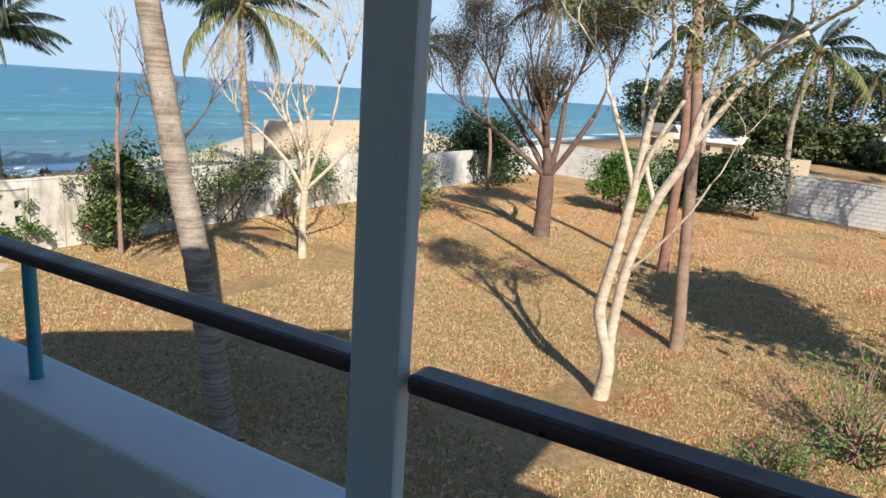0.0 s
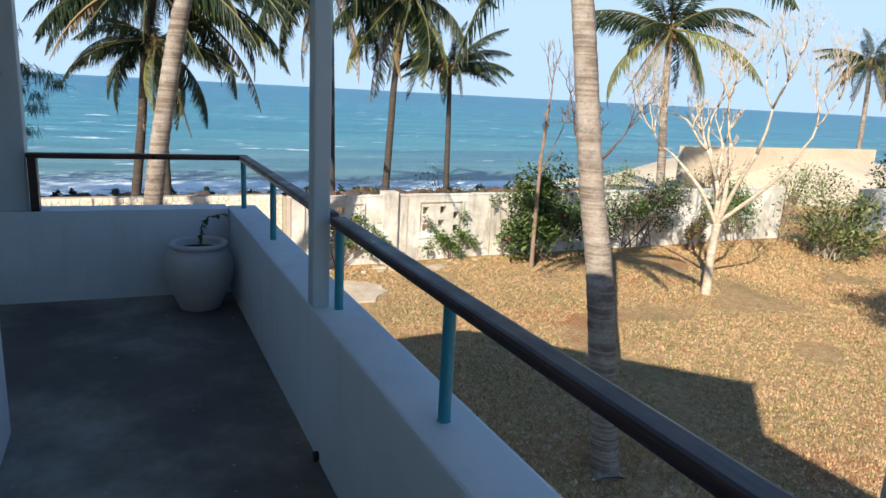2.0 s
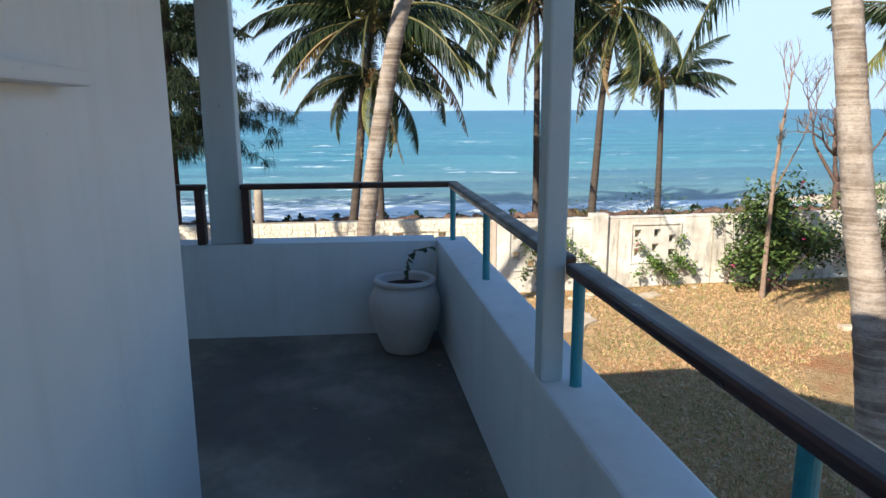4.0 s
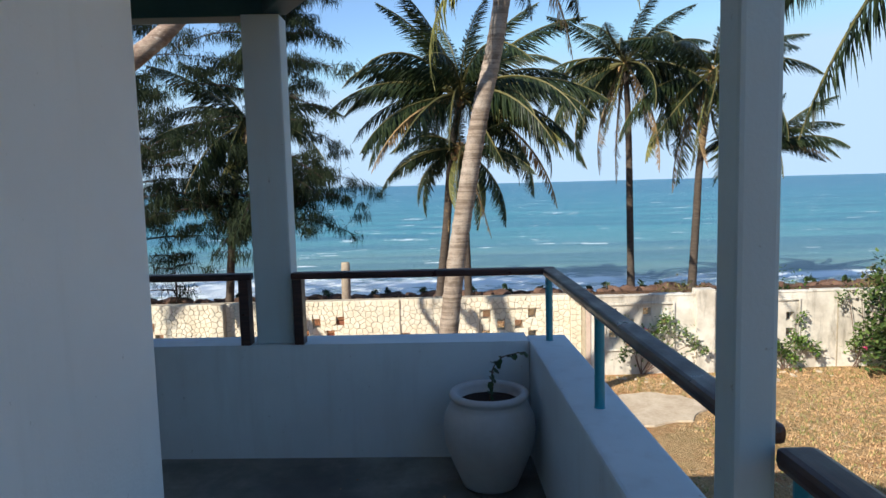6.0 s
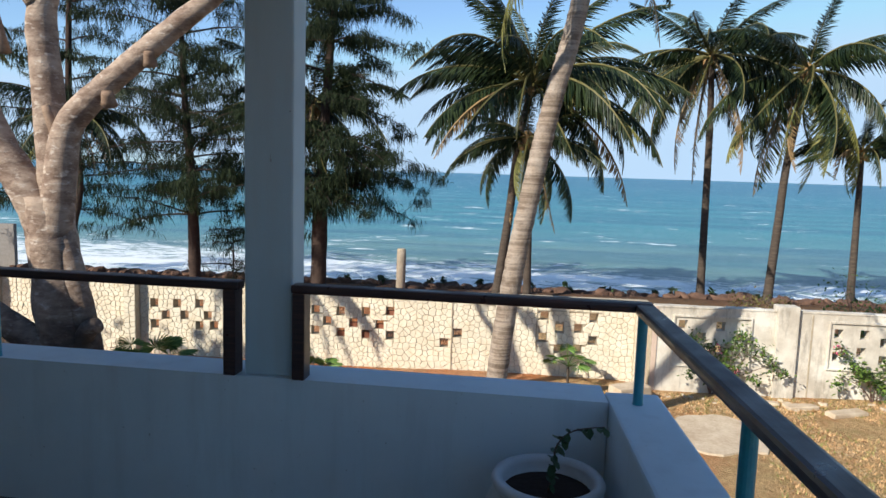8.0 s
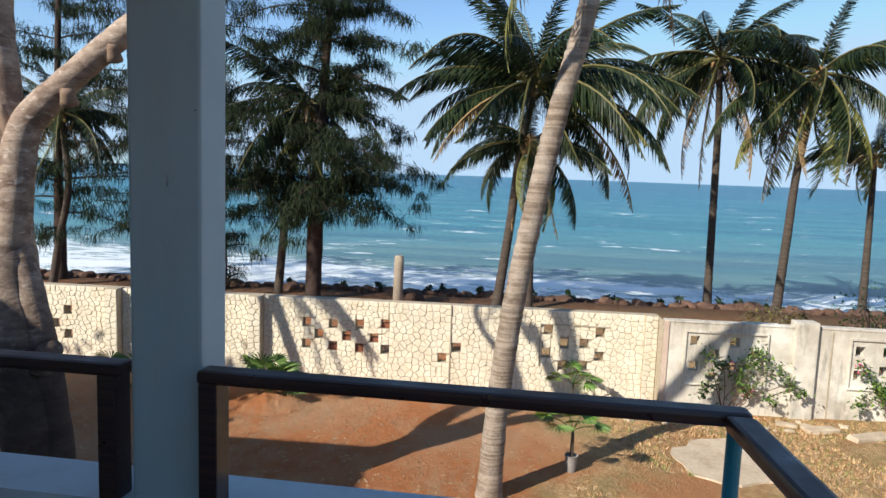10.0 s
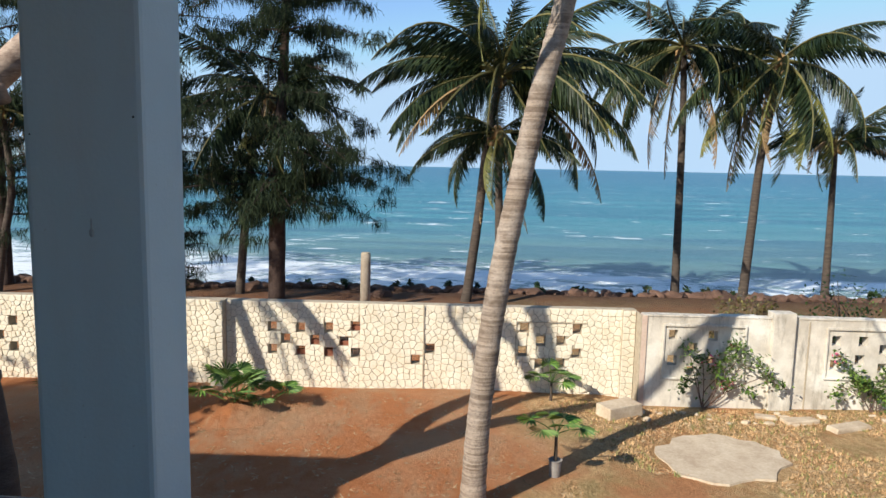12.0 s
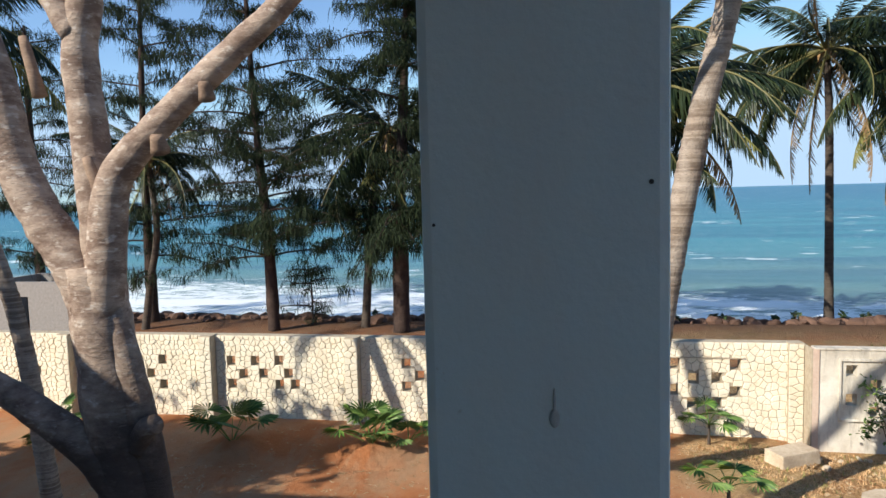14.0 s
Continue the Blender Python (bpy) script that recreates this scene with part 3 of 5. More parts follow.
def palm(label, pts, r0, r1, seed, count=22, length=3.6, top=75, low=-35, old=2, dry=3, mat=None, fruit=True, extra=()):
    """A coconut palm: ringed leaning trunk, crown shaft, fronds."""
    r = random.Random(seed)
    base = Vector(pts[0])
    tree = thing("coconut_palm", base, label, "palm tree", "coconut palms")
    path = [q - base for q in spline(pts, 26)]
    fine = spline(path, 150)
    v, f = [], []
    n = len(fine)
    radii = []
    for k in range(n):
        u = k / (n - 1)
        rad = r0 + (r1 - r0) * min(1, u * 1.1) + 0.28 * r0 * math.exp(-u * 22)
        radii.append(rad * (1 + 0.022 * ((k % 3) - 1)) * (1 + 0.025 * r.uniform(-1, 1)))
    tube(v, f, fine, radii, 12)
    raw("trunk", v, f, mat or M_PALM, tree, smooth=True)
    head = path[-1]
    cb = bmesh.new()
    bmesh.ops.create_icosphere(cb, subdivisions=2, radius=1, matrix=Matrix.LocRotScale(head, None, (r1 * 1.7, r1 * 1.7, r1 * 3.0)))
    for q in cb.verts:
        q.co += Vector((r.uniform(-1, 1), r.uniform(-1, 1), r.uniform(-1, 1))) * r1 * 0.25
    part("crown_shaft", cb, M_COIR, tree)
    if fruit:
        for k in range(7):
            a = r.uniform(0, 6.28)
            nb = bmesh.new()
            bmesh.ops.create_icosphere(nb, subdivisions=2, radius=r.uniform(0.09, 0.12), matrix=Matrix.Translation(head + Vector((math.cos(a) * r1 * 2.2, math.sin(a) * r1 * 2.2, -r1 * 1.5 + r.uniform(-0.2, 0.15)))))
            part("coconut", nb, M_FROND_YELLOW if k % 2 else M_COIR, tree, smooth=True)
    for az, el, ln, kind in extra:
        fr = new("frond", FRONDS[kind])
        fr.parent = tree
        fr.matrix_basis = Matrix.LocRotScale(head + Vector((0, 0, r1)), (Matrix.Rotation(radians(az), 3, "Z") @ Matrix.Rotation(radians(-el), 3, "Y")).to_quaternion(), (ln, ln, ln))
    count = int(count * 1.15)
    for k in range(count):
        u = k / (count - 1)
        el = top + (low - top) * u ** 0.85 + r.uniform(-14, 14)
        az = k * 137.5 + r.uniform(-14, 14)
        if k >= count - dry:
            me = FRONDS_DRY[0]
        elif k >= count - dry - old:
            me = r.choice(FRONDS_OLD)
        elif u < 0.2:
            me = FRONDS[0]
        else:
            me = r.choice(FRONDS[1:])
        fr = new("frond", me)
        fr.parent = tree
        ln = length * 1.12 * r.uniform(0.85, 1.12) * (0.75 if u < 0.12 else 1)
        fr.matrix_basis = Matrix.LocRotScale(head + Vector((0, 0, r1)), (Matrix.Rotation(radians(az), 3, "Z") @ Matrix.Rotation(radians(-el), 3, "Y") @ Matrix.Rotation(radians(r.uniform(-25, 25)), 3, "X")).to_quaternion(), (ln, ln, ln))
    return tree


def branch(v, f, tips, p, d, ln, rad, depth, r, spread=0.6, up=0.25, sides=6, forks=(2, 3), shrink=0.72, wig=0.22):
    """Recursive bare branch; tips gather the end points and directions."""
    pts, radii = [p], [rad]
    steps = 4
    q, dd = p.copy(), d.copy()
    for k in range(steps):
        dd = (dd + Vector((r.uniform(-wig, wig), r.uniform(-wig, wig), r.uniform(-wig, wig) + up * 0.3))).normalized()
        q = q + dd * ln / steps
        pts.append(q.copy())
        radii.append(rad * (1 - 0.38 * (k + 1) / steps))
    tube(v, f, pts, radii, sides if depth > 1 else 4)
    if depth <= 1:
        tips += [(pts[-1], dd), (pts[-2], dd), (pts[-3], dd)]
    if depth == 0:
        return
    n = r.randint(*forks)
    phase = r.uniform(0, 6.28)
    for k in range(n):
        a = phase + k * 6.28 / n
        side = dd.cross(Vector((math.cos(a), math.sin(a), 0.3)))
        side = side.normalized() if side.length > 0.01 else Vector((1, 0, 0))
        nd = (dd + side * spread * r.uniform(0.6, 1.3) + Vector((0, 0, up))).normalized()
        branch(v, f, tips, q, nd, ln * shrink * r.uniform(0.8, 1.15), rad * 0.66 * r.uniform(0.85, 1.1), depth - 1, r, spread, up, sides, forks, shrink, wig)
    if depth > 1 and r.random() < 0.6:
        nd = (dd + Vector((r.uniform(-1, 1), r.uniform(-1, 1), r.uniform(0, 0.6)))).normalized()
        branch(v, f, tips, pts[2], nd, ln * shrink * 0.7, rad * 0.42, depth - 2, r, spread, up, 4, forks, shrink, wig)


def leaves(v, f, centre, r, n, spread, size, flat=0.5):
    """Small pointed leaves scattered round a point."""
    for _ in range(n):
        c = centre + Vector((r.gauss(0, spread), r.gauss(0, spread), r.gauss(0, spread * 0.8)))
        d = Vector((r.uniform(-1, 1), r.uniform(-1, 1), r.uniform(-0.8, 0.5))).normalized()
        s = d.cross(Vector((r.uniform(-flat, flat), r.uniform(-flat, flat), 1))).normalized()
        z = size * r.uniform(0.7, 1.3)
        a = len(v)
        v += [c - d * z * 0.5, c + s * z * 0.27, c + d * z * 0.55, c - s * z * 0.27]
        f.append((a, a + 1, a + 2, a + 3))


def garden_tree(name, label, category, trunks, seed, mat, depth=4, ln=0.9, leaf=None, per_tip=3, lsize=0.07, lspread=0.12, group="", **kw):
    """trunks: lists of points with start and end radius; every one carries branches at its end."""
    r = random.Random(seed)
    base = Vector(trunks[0][0][0])
    tree = thing(name, base, label, category, group)
    tips = []
    v, f = [], []
    bv, bf = [], []
    for pts, ra, rb in trunks:
        path = [q - base for q in spline(pts, 4 * len(pts) + 2)]
        n = len(path)
        tube(v, f, path, [(ra + (rb - ra) * k / (n - 1)) * (1 + (0.35 if pts is trunks[0][0] else 0.0) * math.exp(-k * 0.9)) * r.uniform(0.95, 1.06) for k in range(n)], 12)
        if depth:
            d = (path[-1] - path[-2]).normalized()
            branch(bv, bf, tips, path[-1], d, ln, rb * 0.92, depth, r, **kw)
    raw("trunk", v, f, mat, tree, smooth=True)
    if depth:
        raw("branchwork", bv, bf, mat, tree, smooth=True)
    if leaf is not None:
        lv, lf = [], []
        for p, d in tips:
            leaves(lv, lf, p, r, per_tip, lspread, lsize)
        raw("crown", lv, lf, leaf, tree)
    return tree


def casuarina(label, pts, r0, seed, limbs=26, reach=3.0, z0=0.25, strands=240, sag=0.25, up=0.3):
    """A she-oak: straight dark trunk, thin limbs, drooping needle tufts."""
    r = random.Random(seed)
    base = Vector(pts[0])
    tree = thing("casuarina", base, label, "pine tree", "casuarinas")
    path = [q - base for q in spline(pts, 24)]
    v, f = [], []
    tube(v, f, path, [r0 * (1 - 0.8 * (k / 23)) * r.uniform(0.9, 1.12) for k in range(24)], 10)
    raw("trunk", v, f, M_CASU, tree, smooth=True)
    bv, bf, lv, lf = [], [], [], []
    for k in range(limbs):
        u = z0 + (1 - z0) * (k + r.random()) / limbs
        q = path[min(int(u * 23), 23)]
        a = k * 2.4 + r.uniform(-0.4, 0.4)
        L = reach * (1 - 0.55 * max(0, u - 0.4)) * r.uniform(0.6, 1.1)
        pp, dd = [q.copy()], Vector((math.cos(a), math.sin(a), up * r.uniform(0.2, 1.6))).normalized()
        for s in range(6):
            dd = (dd + Vector((r.uniform(-0.15, 0.15), r.uniform(-0.15, 0.15), -sag * 0.3 + r.uniform(-0.08, 0.1)))).normalized()
            pp.append(pp[-1] + dd * L / 6)
        tube(bv, bf, pp, [0.045 * (1 - s / 7.5) for s in range(7)], 4)
        for _ in range(5):
            s = r.randint(1, 5)
            e = pp[s] + Vector((r.uniform(-1, 1), r.uniform(-1, 1), r.uniform(-0.2, 0.5))) * 0.28 * L
            tube(bv, bf, [pp[s], (pp[s] + e) / 2 + Vector((0, 0, 0.06)), e], [0.014, 0.009, 0.004], 3)
            pp.append(e)
        anchors = pp[2:7]
        subs = pp[7:]
        for _ in range(strands):
            if r.random() < 0.62 and subs:
                m = r.choice(subs)
                c = m + Vector((r.gauss(0, 0.2), r.gauss(0, 0.2), r.gauss(0, 0.09)))
            else:
                m = r.choice(anchors)
                c = m + Vector((r.gauss(0, 0.16), r.gauss(0, 0.16), r.gauss(0, 0.08)))
            h = Vector((r.uniform(-0.6, 0.6), r.uniform(-0.6, 0.6), r.uniform(-1.0, 0.15))).normalized()
            ln = r.uniform(0.16, 0.42)
            w = Vector((r.uniform(-1, 1), r.uniform(-1, 1), 0.2)).normalized() * 0.011
            a0 = len(lv)
            e = c + h * ln + Vector((0, 0, -ln * 0.5))
            mid = c + h * ln * 0.55
            lv += [c - w, c + w, mid + w * 1.3, mid - w * 1.3, e]
            lf += [(a0, a0 + 1, a0 + 2, a0 + 3), (a0 + 3, a0 + 2, a0 + 4)]
    raw("branchwork", bv, bf, M_CASU, tree)
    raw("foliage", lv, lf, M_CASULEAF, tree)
    return tree


def bush(name, label, centre, size, n, mat, seed, lsize=0.09, stems=10, stem_mat=None, group="shrubs", petals=0, blobs=9):
    """A shrub of thin stems and many small leaves in uneven clumps."""
    r = random.Random(seed)
    c = Vector(centre)
    ob = thing(name, c, label, "shrub", group)
    v, f = [], []
    lv, lf = [], []
    pv, pf = [], []
    knots = []
    for _ in range(blobs):
        knots.append((Vector((r.uniform(-1, 1) * size[0] * 0.7, r.uniform(-1, 1) * size[1] * 0.7, r.uniform(0.25, 0.95) * size[2])), r.uniform(0.14, 0.42)))
    for k in range(stems):
        e = knots[k % blobs][0] + Vector((r.uniform(-0.3, 0.3) * size[0], r.uniform(-0.3, 0.3) * size[1], r.uniform(0, 0.25) * size[2]))
        b0 = Vector((r.uniform(-0.25, 0.25) * size[0], r.uniform(-0.25, 0.25) * size[1], 0))
        m = (b0 + e) / 2 + Vector((r.uniform(-0.1, 0.1), r.uniform(-0.1, 0.1), 0.1))
        if stems <= 12:
            sv, sf = [], []
            tube(sv, sf, [b0, m, e], [0.022, 0.014, 0.005], 4)
            raw("stem", sv, sf, stem_mat or M_BARKDARK, ob)
        else:
            tube(v, f, [b0, m, e], [0.022, 0.014, 0.005], 4)
    if f:
        tagged(raw("stem", v, f, stem_mat or M_BARKDARK, ob), kind="stuff")
    for k, (q, s) in enumerate(knots):
        m = n // blobs
        for _ in range(m):
            d = Vector((r.gauss(0, 1), r.gauss(0, 1), r.gauss(0, 1))).normalized() * (r.random() ** 0.4)
            p = q + Vector((d.x * size[0] * s * 1.3, d.y * size[1] * s * 1.3, d.z * size[2] * s))
            if p.z < 0.02:
                continue
            leaves(lv, lf, p, r, 1, 0.02, lsize)
            if petals and r.random() < petals:
                leaves(pv, pf, p + Vector((0.03, 0, 0.03)), r, 3, 0.03, lsize * 0.8)
    raw("foliage", lv, lf, mat, ob)
    if pf:
        raw("blossom", pv, pf, M_PINK, ob)
    return ob


# ---------- the coconut palms ----------
palm("coconut palm with a pale ringed leaning trunk on bare soil", [(-13.85, 1.47, G - 0.1), (-13.85, 1.55, 1.03), (-13.85, 1.75, 2.79), (-13.85, 2.04, 4.47), (-13.85, 2.28, 5.68), (-13.85, 2.56, 6.86), (-13.85, 2.85, 8.6)], 0.185, 0.15, 11, 20, 3.0, 80, -12, dry=2)
palm("coconut palm with a grey ringed trunk close to the balcony", [(-6.75, 6.98, G - 0.1), (-6.87, 7.0, -0.31), (-7.36, 7.0, 2.03), (-7.78, 7.0, 3.42), (-8.28, 7.0, 5.5), (-8.7, 6.95, 7.3)], 0.21, 0.155, 12, 16, 2.9, 80, -8, dry=0, old=0)
palm("coconut palm with a dark slim trunk behind the sea wall", [(-29.4, 1.5, G - 0.2), (-29.4, 1.9, 2.6), (-29.4, 2.2, 5.76), (-29.4, 2.60, 7.75)], 0.19, 0.14, 13, 36, 5.3, 72, -14, old=2, dry=2, mat=M_PALMDARK, extra=((-80, 22, 6.0, 4), (82, 18, 5.9, 4), (74, -28, 5.4, 1), (-97, 2, 5.2, 6), (60, 5, 5.0, 2), (110, 35, 5.2, 1)))
palm("shorter coconut palm with yellow fruit behind the sea wall", [(-29.2, 2.75, G - 0.2), (-29.2, 2.68, 2.5), (-29.2, 2.55, 5.7)], 0.17, 0.14, 14, 20, 3.3, 40, -55, dry=3, mat=M_PALMDARK, extra=((-85, 2, 4.0, 4), (-100, -18, 3.2, 2), (80, -35, 3.9, 1), (95, 10, 3.4, 5)))
palm("tall coconut palm with a very slim dark trunk on the shore", [(-33.2, 10.62, G - 0.3), (-33.2, 10.5, 6.6), (-33.2, 10.35, 9.6)], 0.17, 0.12, 15, 28, 4.8, 58, -44, mat=M_PALMDARK, extra=((-95, -10, 4.6, 4), (88, -12, 4.8, 4)))
palm("shore coconut palm with a leaning trunk and drooping fronds", [(-32.6, 13.27, G - 0.3), (-32.6, 13.45, 2.5), (-32.6, 13.62, 5.33), (-32.6, 14.15, 9.0)], 0.19, 0.14, 16, 30, 4.8, 62, -60, old=8, dry=3, mat=M_PALMDARK)
palm("small coconut palm with a thin dark trunk on the shore", [(-32.7, 16.77, G - 0.3), (-32.7, 16.72, 2.5), (-32.7, 16.65, 5.7)], 0.17, 0.11, 17, 18, 3.1, 72, 2, mat=M_PALMDARK, old=1, dry=2, extra=((-88, 4, 3.1, 0), (88, 2, 3.2, 0)))
palm("slim dark palm half hidden among the casuarinas", [(-29.8, -7.27, G - 0.2), (-29.8, -7.0, 2.4), (-29.8, -6.7, 5.0), (-29.8, -6.05, 6.9)], 0.17, 0.13, 18, 24, 4.1, 60, -68, mat=M_PALMDARK)
palm("slim dark leaning palm beyond the wall", [(-29.0, -16.3, G - 0.2), (-29.0, -15.9, 1.5), (-29.0, -15.5, 3.5), (-29.0, -15.7, 6.2)], 0.16, 0.12, 19, 18, 3.2, 60, -45, mat=M_PALMDARK)
palm("slim leaning palm beside the big tree on bare soil", [(-13.7, -7.4, G - 0.1), (-13.7, -7.54, 0.81), (-13.7, -7.65, 1.76), (-13.7, -7.79, 2.65), (-13.7, -8.1, 3.77), (-13.7, -9.4, 7.4)], 0.15, 0.12, 20, 16, 2.6, 60, -30)
palm("coconut palm with yellow-green hanging fronds beyond the garden wall", [(-21.5, 21.3, G - 0.2), (-21.5, 21.1, 2.0), (-21.5, 20.85, 4.5), (-21.5, 20.7, 7.2)], 0.19, 0.13, 21, 22, 3.5, 70, -40, old=6, dry=3)
palm("distant coconut palm on the beach", [(-45, 69.1, -1.4), (-45, 68.9, 4.5), (-45, 68.4, 9.6)], 0.25, 0.2, 22, 20, 5.0, 65, -50)
for k, (x, y, h, ln) in enumerate([(-24, 58, 12.5, 4.0), (-3.0, 47, 8.2, 3.6), (6.0, 64, 8.5, 3.4), (0.6, 92, 9.0, 3.6), (-7.5, 44.5, 9.5, 4.2), (13, 60, 9, 3.5)]):
    palm("far coconut palm beyond the back wall", [(x, y, G - 0.2), (x - 0.3, y, h * 0.5), (x + 0.4, y, h)], 0.19, 0.14, 30 + k, 18, ln, 65, -45, old=4)

# ---------- casuarinas behind the wall ----------
casuarina("tall dark casuarina with layered drooping needles behind the wall", [(-29.0, -10.7, G - 0.2), (-29.0, -10.8, 3.4), (-29.0, -11.1, 8), (-29.0, -11.3, 15)], 0.26, 41, 60, 4.9, 0.27, 560)
casuarina("tall casuarina with a knotted dark trunk behind the wall", [(-29.0, -5.6, G - 0.2), (-29.0, -5.55, 2.5), (-29.0, -5.5, 4.4), (-29.0, -5.1, 10.6), (-29.0, -4.7, 15)], 0.36, 42, 66, 5.0, 0.37, 860, sag=0.4)
casuarina("casuarina with fine hanging needles farther along the shore", [(-30.5, -16.9, G - 0.2), (-30.5, -16.9, 6), (-30.5, -16.6, 14)], 0.26, 43, 36, 4.6, 0.25, 480)
casuarina("far casuarina by the shore ruin", [(-33, -24.5, G - 0.5), (-33, -24.5, 6), (-33, -24.4, 13)], 0.3, 44, 30, 4.6, 0.25, 420)
casuarina("young casuarina at the foot of the shore bank", [(-31.0, -9.9, G - 0.3), (-31.0, -9.9, 1.0), (-31.0, -9.9, 1.7)], 0.05, 45, 12, 1.7, 0.1, 90)

# ---------- the big bare tree beside the balcony ----------
BX = -11.2
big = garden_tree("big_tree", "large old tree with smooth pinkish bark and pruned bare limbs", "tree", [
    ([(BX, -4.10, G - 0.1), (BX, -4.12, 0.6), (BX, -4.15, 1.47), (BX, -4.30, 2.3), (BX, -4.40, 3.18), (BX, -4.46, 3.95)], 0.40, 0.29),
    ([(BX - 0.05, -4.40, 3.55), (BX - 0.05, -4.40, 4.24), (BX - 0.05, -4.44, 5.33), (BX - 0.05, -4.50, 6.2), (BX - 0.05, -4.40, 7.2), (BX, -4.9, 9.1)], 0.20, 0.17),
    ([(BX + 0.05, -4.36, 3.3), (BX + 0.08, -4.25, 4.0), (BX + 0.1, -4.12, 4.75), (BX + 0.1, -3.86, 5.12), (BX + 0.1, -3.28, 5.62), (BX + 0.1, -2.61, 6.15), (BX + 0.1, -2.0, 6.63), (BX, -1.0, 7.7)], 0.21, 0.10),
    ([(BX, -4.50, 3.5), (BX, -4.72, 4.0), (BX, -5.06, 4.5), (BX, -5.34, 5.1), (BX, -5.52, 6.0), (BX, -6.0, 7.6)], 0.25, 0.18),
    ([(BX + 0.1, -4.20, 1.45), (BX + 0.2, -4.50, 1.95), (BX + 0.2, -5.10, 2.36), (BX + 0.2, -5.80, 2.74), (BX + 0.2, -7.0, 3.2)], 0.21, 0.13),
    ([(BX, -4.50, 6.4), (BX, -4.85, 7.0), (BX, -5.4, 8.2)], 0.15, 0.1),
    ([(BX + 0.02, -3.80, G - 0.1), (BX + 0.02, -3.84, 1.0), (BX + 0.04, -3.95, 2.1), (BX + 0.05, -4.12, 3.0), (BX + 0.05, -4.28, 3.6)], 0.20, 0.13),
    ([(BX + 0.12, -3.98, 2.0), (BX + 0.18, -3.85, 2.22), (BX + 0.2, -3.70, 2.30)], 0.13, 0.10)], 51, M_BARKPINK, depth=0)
for p, d, ra in (((0.02, -0.92, 6.62), (0.0, -0.10, 0.40), 0.055), ((0.12, -0.18, 5.45), (0.02, -0.08, 0.26), 0.055), ((0.16, 0.60, 5.80), (0.06, 0.02, 0.10), 0.075), ((0.16, 1.15, 6.30), (0.06, 0.02, 0.10), 0.065)):
    part_v, part_f = [], []
    p, d = Vector(p), Vector(d)
    tube(part_v, part_f, [p - d * 0.6, p, p + d * 0.7, p + d], [ra * 1.4, ra * 1.15, ra, ra * 0.8], 9)
    raw("pruned_stub", part_v, part_f, M_BARKBROWN, big, "sawn-off limb stub", smooth=True)
r_ = random.Random(5)
tv, tf, tips_ = [], [], []
for p, d in (((0, -0.85, 9.1), (0, -0.1, 1)), ((0, 3.0, 8.2), (0.1, 0.7, 0.7)), ((0, -2.0, 8.1), (0, -0.5, 0.8)), ((0, -1.35, 8.5), (0, -0.5, 0.9))):
    branch(tv, tf, tips_, Vector(p), Vector(d).normalized(), 1.6, 0.09, 4, r_, spread=0.6)
raw("branchwork", tv, tf, M_BARKPINK, big, smooth=True)
lv_, lf_ = [], []
for p, d in tips_:
    leaves(lv_, lf_, p, r_, 5, 0.2, 0.11)
raw("crown", lv_, lf_, M_LEAFDARK, big)

# ---------- garden trees ----------
garden_tree("garden_tree", "pale-barked twin-stemmed tree with a sparse crown on the lawn", "tree", [
    ([(-2.99, 11.83, G - 0.1), (-2.92, 11.83, 0.2), (-3.08, 11.83, 0.7), (-3.17, 11.83, 1.15), (-3.01, 11.83, 2.07), (-2.92, 11.83, 2.7), (-2.84, 11.83, 3.31), (-2.75, 11.85, 4.3), (-2.55, 11.83, 5.08)], 0.125, 0.05),
    ([(-2.95, 11.88, 0.35), (-2.92, 11.85, 1.0), (-2.80, 11.83, 1.92), (-2.49, 11.83, 3.0), (-2.12, 11.83, 3.75), (-2.01, 11.85, 4.44), (-1.7, 11.83, 4.9)], 0.095, 0.05),
    ([(-2.86, 11.83, 3.1), (-3.05, 11.8, 3.7), (-3.35, 11.75, 4.5)], 0.05, 0.035),
    ([(-2.08, 11.83, 3.9), (-1.55, 11.9, 4.8), (-1.35, 11.9, 5.2), (-0.77, 11.9, 5.6)], 0.05, 0.035),
    ([(-2.84, 11.83, 3.2), (-2.60, 11.75, 3.9), (-2.25, 11.7, 4.6)], 0.045, 0.03),
    ([(-2.50, 11.83, 2.95), (-2.75, 11.9, 3.6), (-2.95, 12.0, 4.6)], 0.045, 0.03),
    ([(-2.82, 11.8, 1.8), (-2.45, 11.75, 2.2), (-1.95, 11.7, 2.9), (-1.7, 11.7, 3.4)], 0.025, 0.015)], 61, M_BARK, 5, 0.85, M_LEAFDRYGREEN, 3, 0.07, 0.16, "garden trees", spread=0.6, up=0.25, wig=0.34)
garden_tree("garden_tree", "slim tree with a reddish trunk on the lawn", "tree", [([(-2.47, 15.35, G - 0.1), (-2.50, 15.35, 0.3), (-2.56, 15.35, 1.1), (-2.66, 15.35, 2.9), (-2.78, 15.35, 4.5), (-3.1, 15.35, 7.0)], 0.14, 0.10)], 62, M_BARKBROWN, 4, 1.3, M_LEAFDARK, 6, 0.14, 0.3, "garden trees")
garden_tree("garden_tree", "red-trunked tree farther back on the lawn", "tree", [([(-4.36, 22.0, G - 0.1), (-4.32, 22.0, 1.5), (-4.28, 22.0, 3.6), (-4.5, 22.0, 6.0)], 0.16, 0.12)], 63, M_BARKRED, 5, 1.6, M_LEAFDRY, 7, 0.14, 0.3, "garden trees")
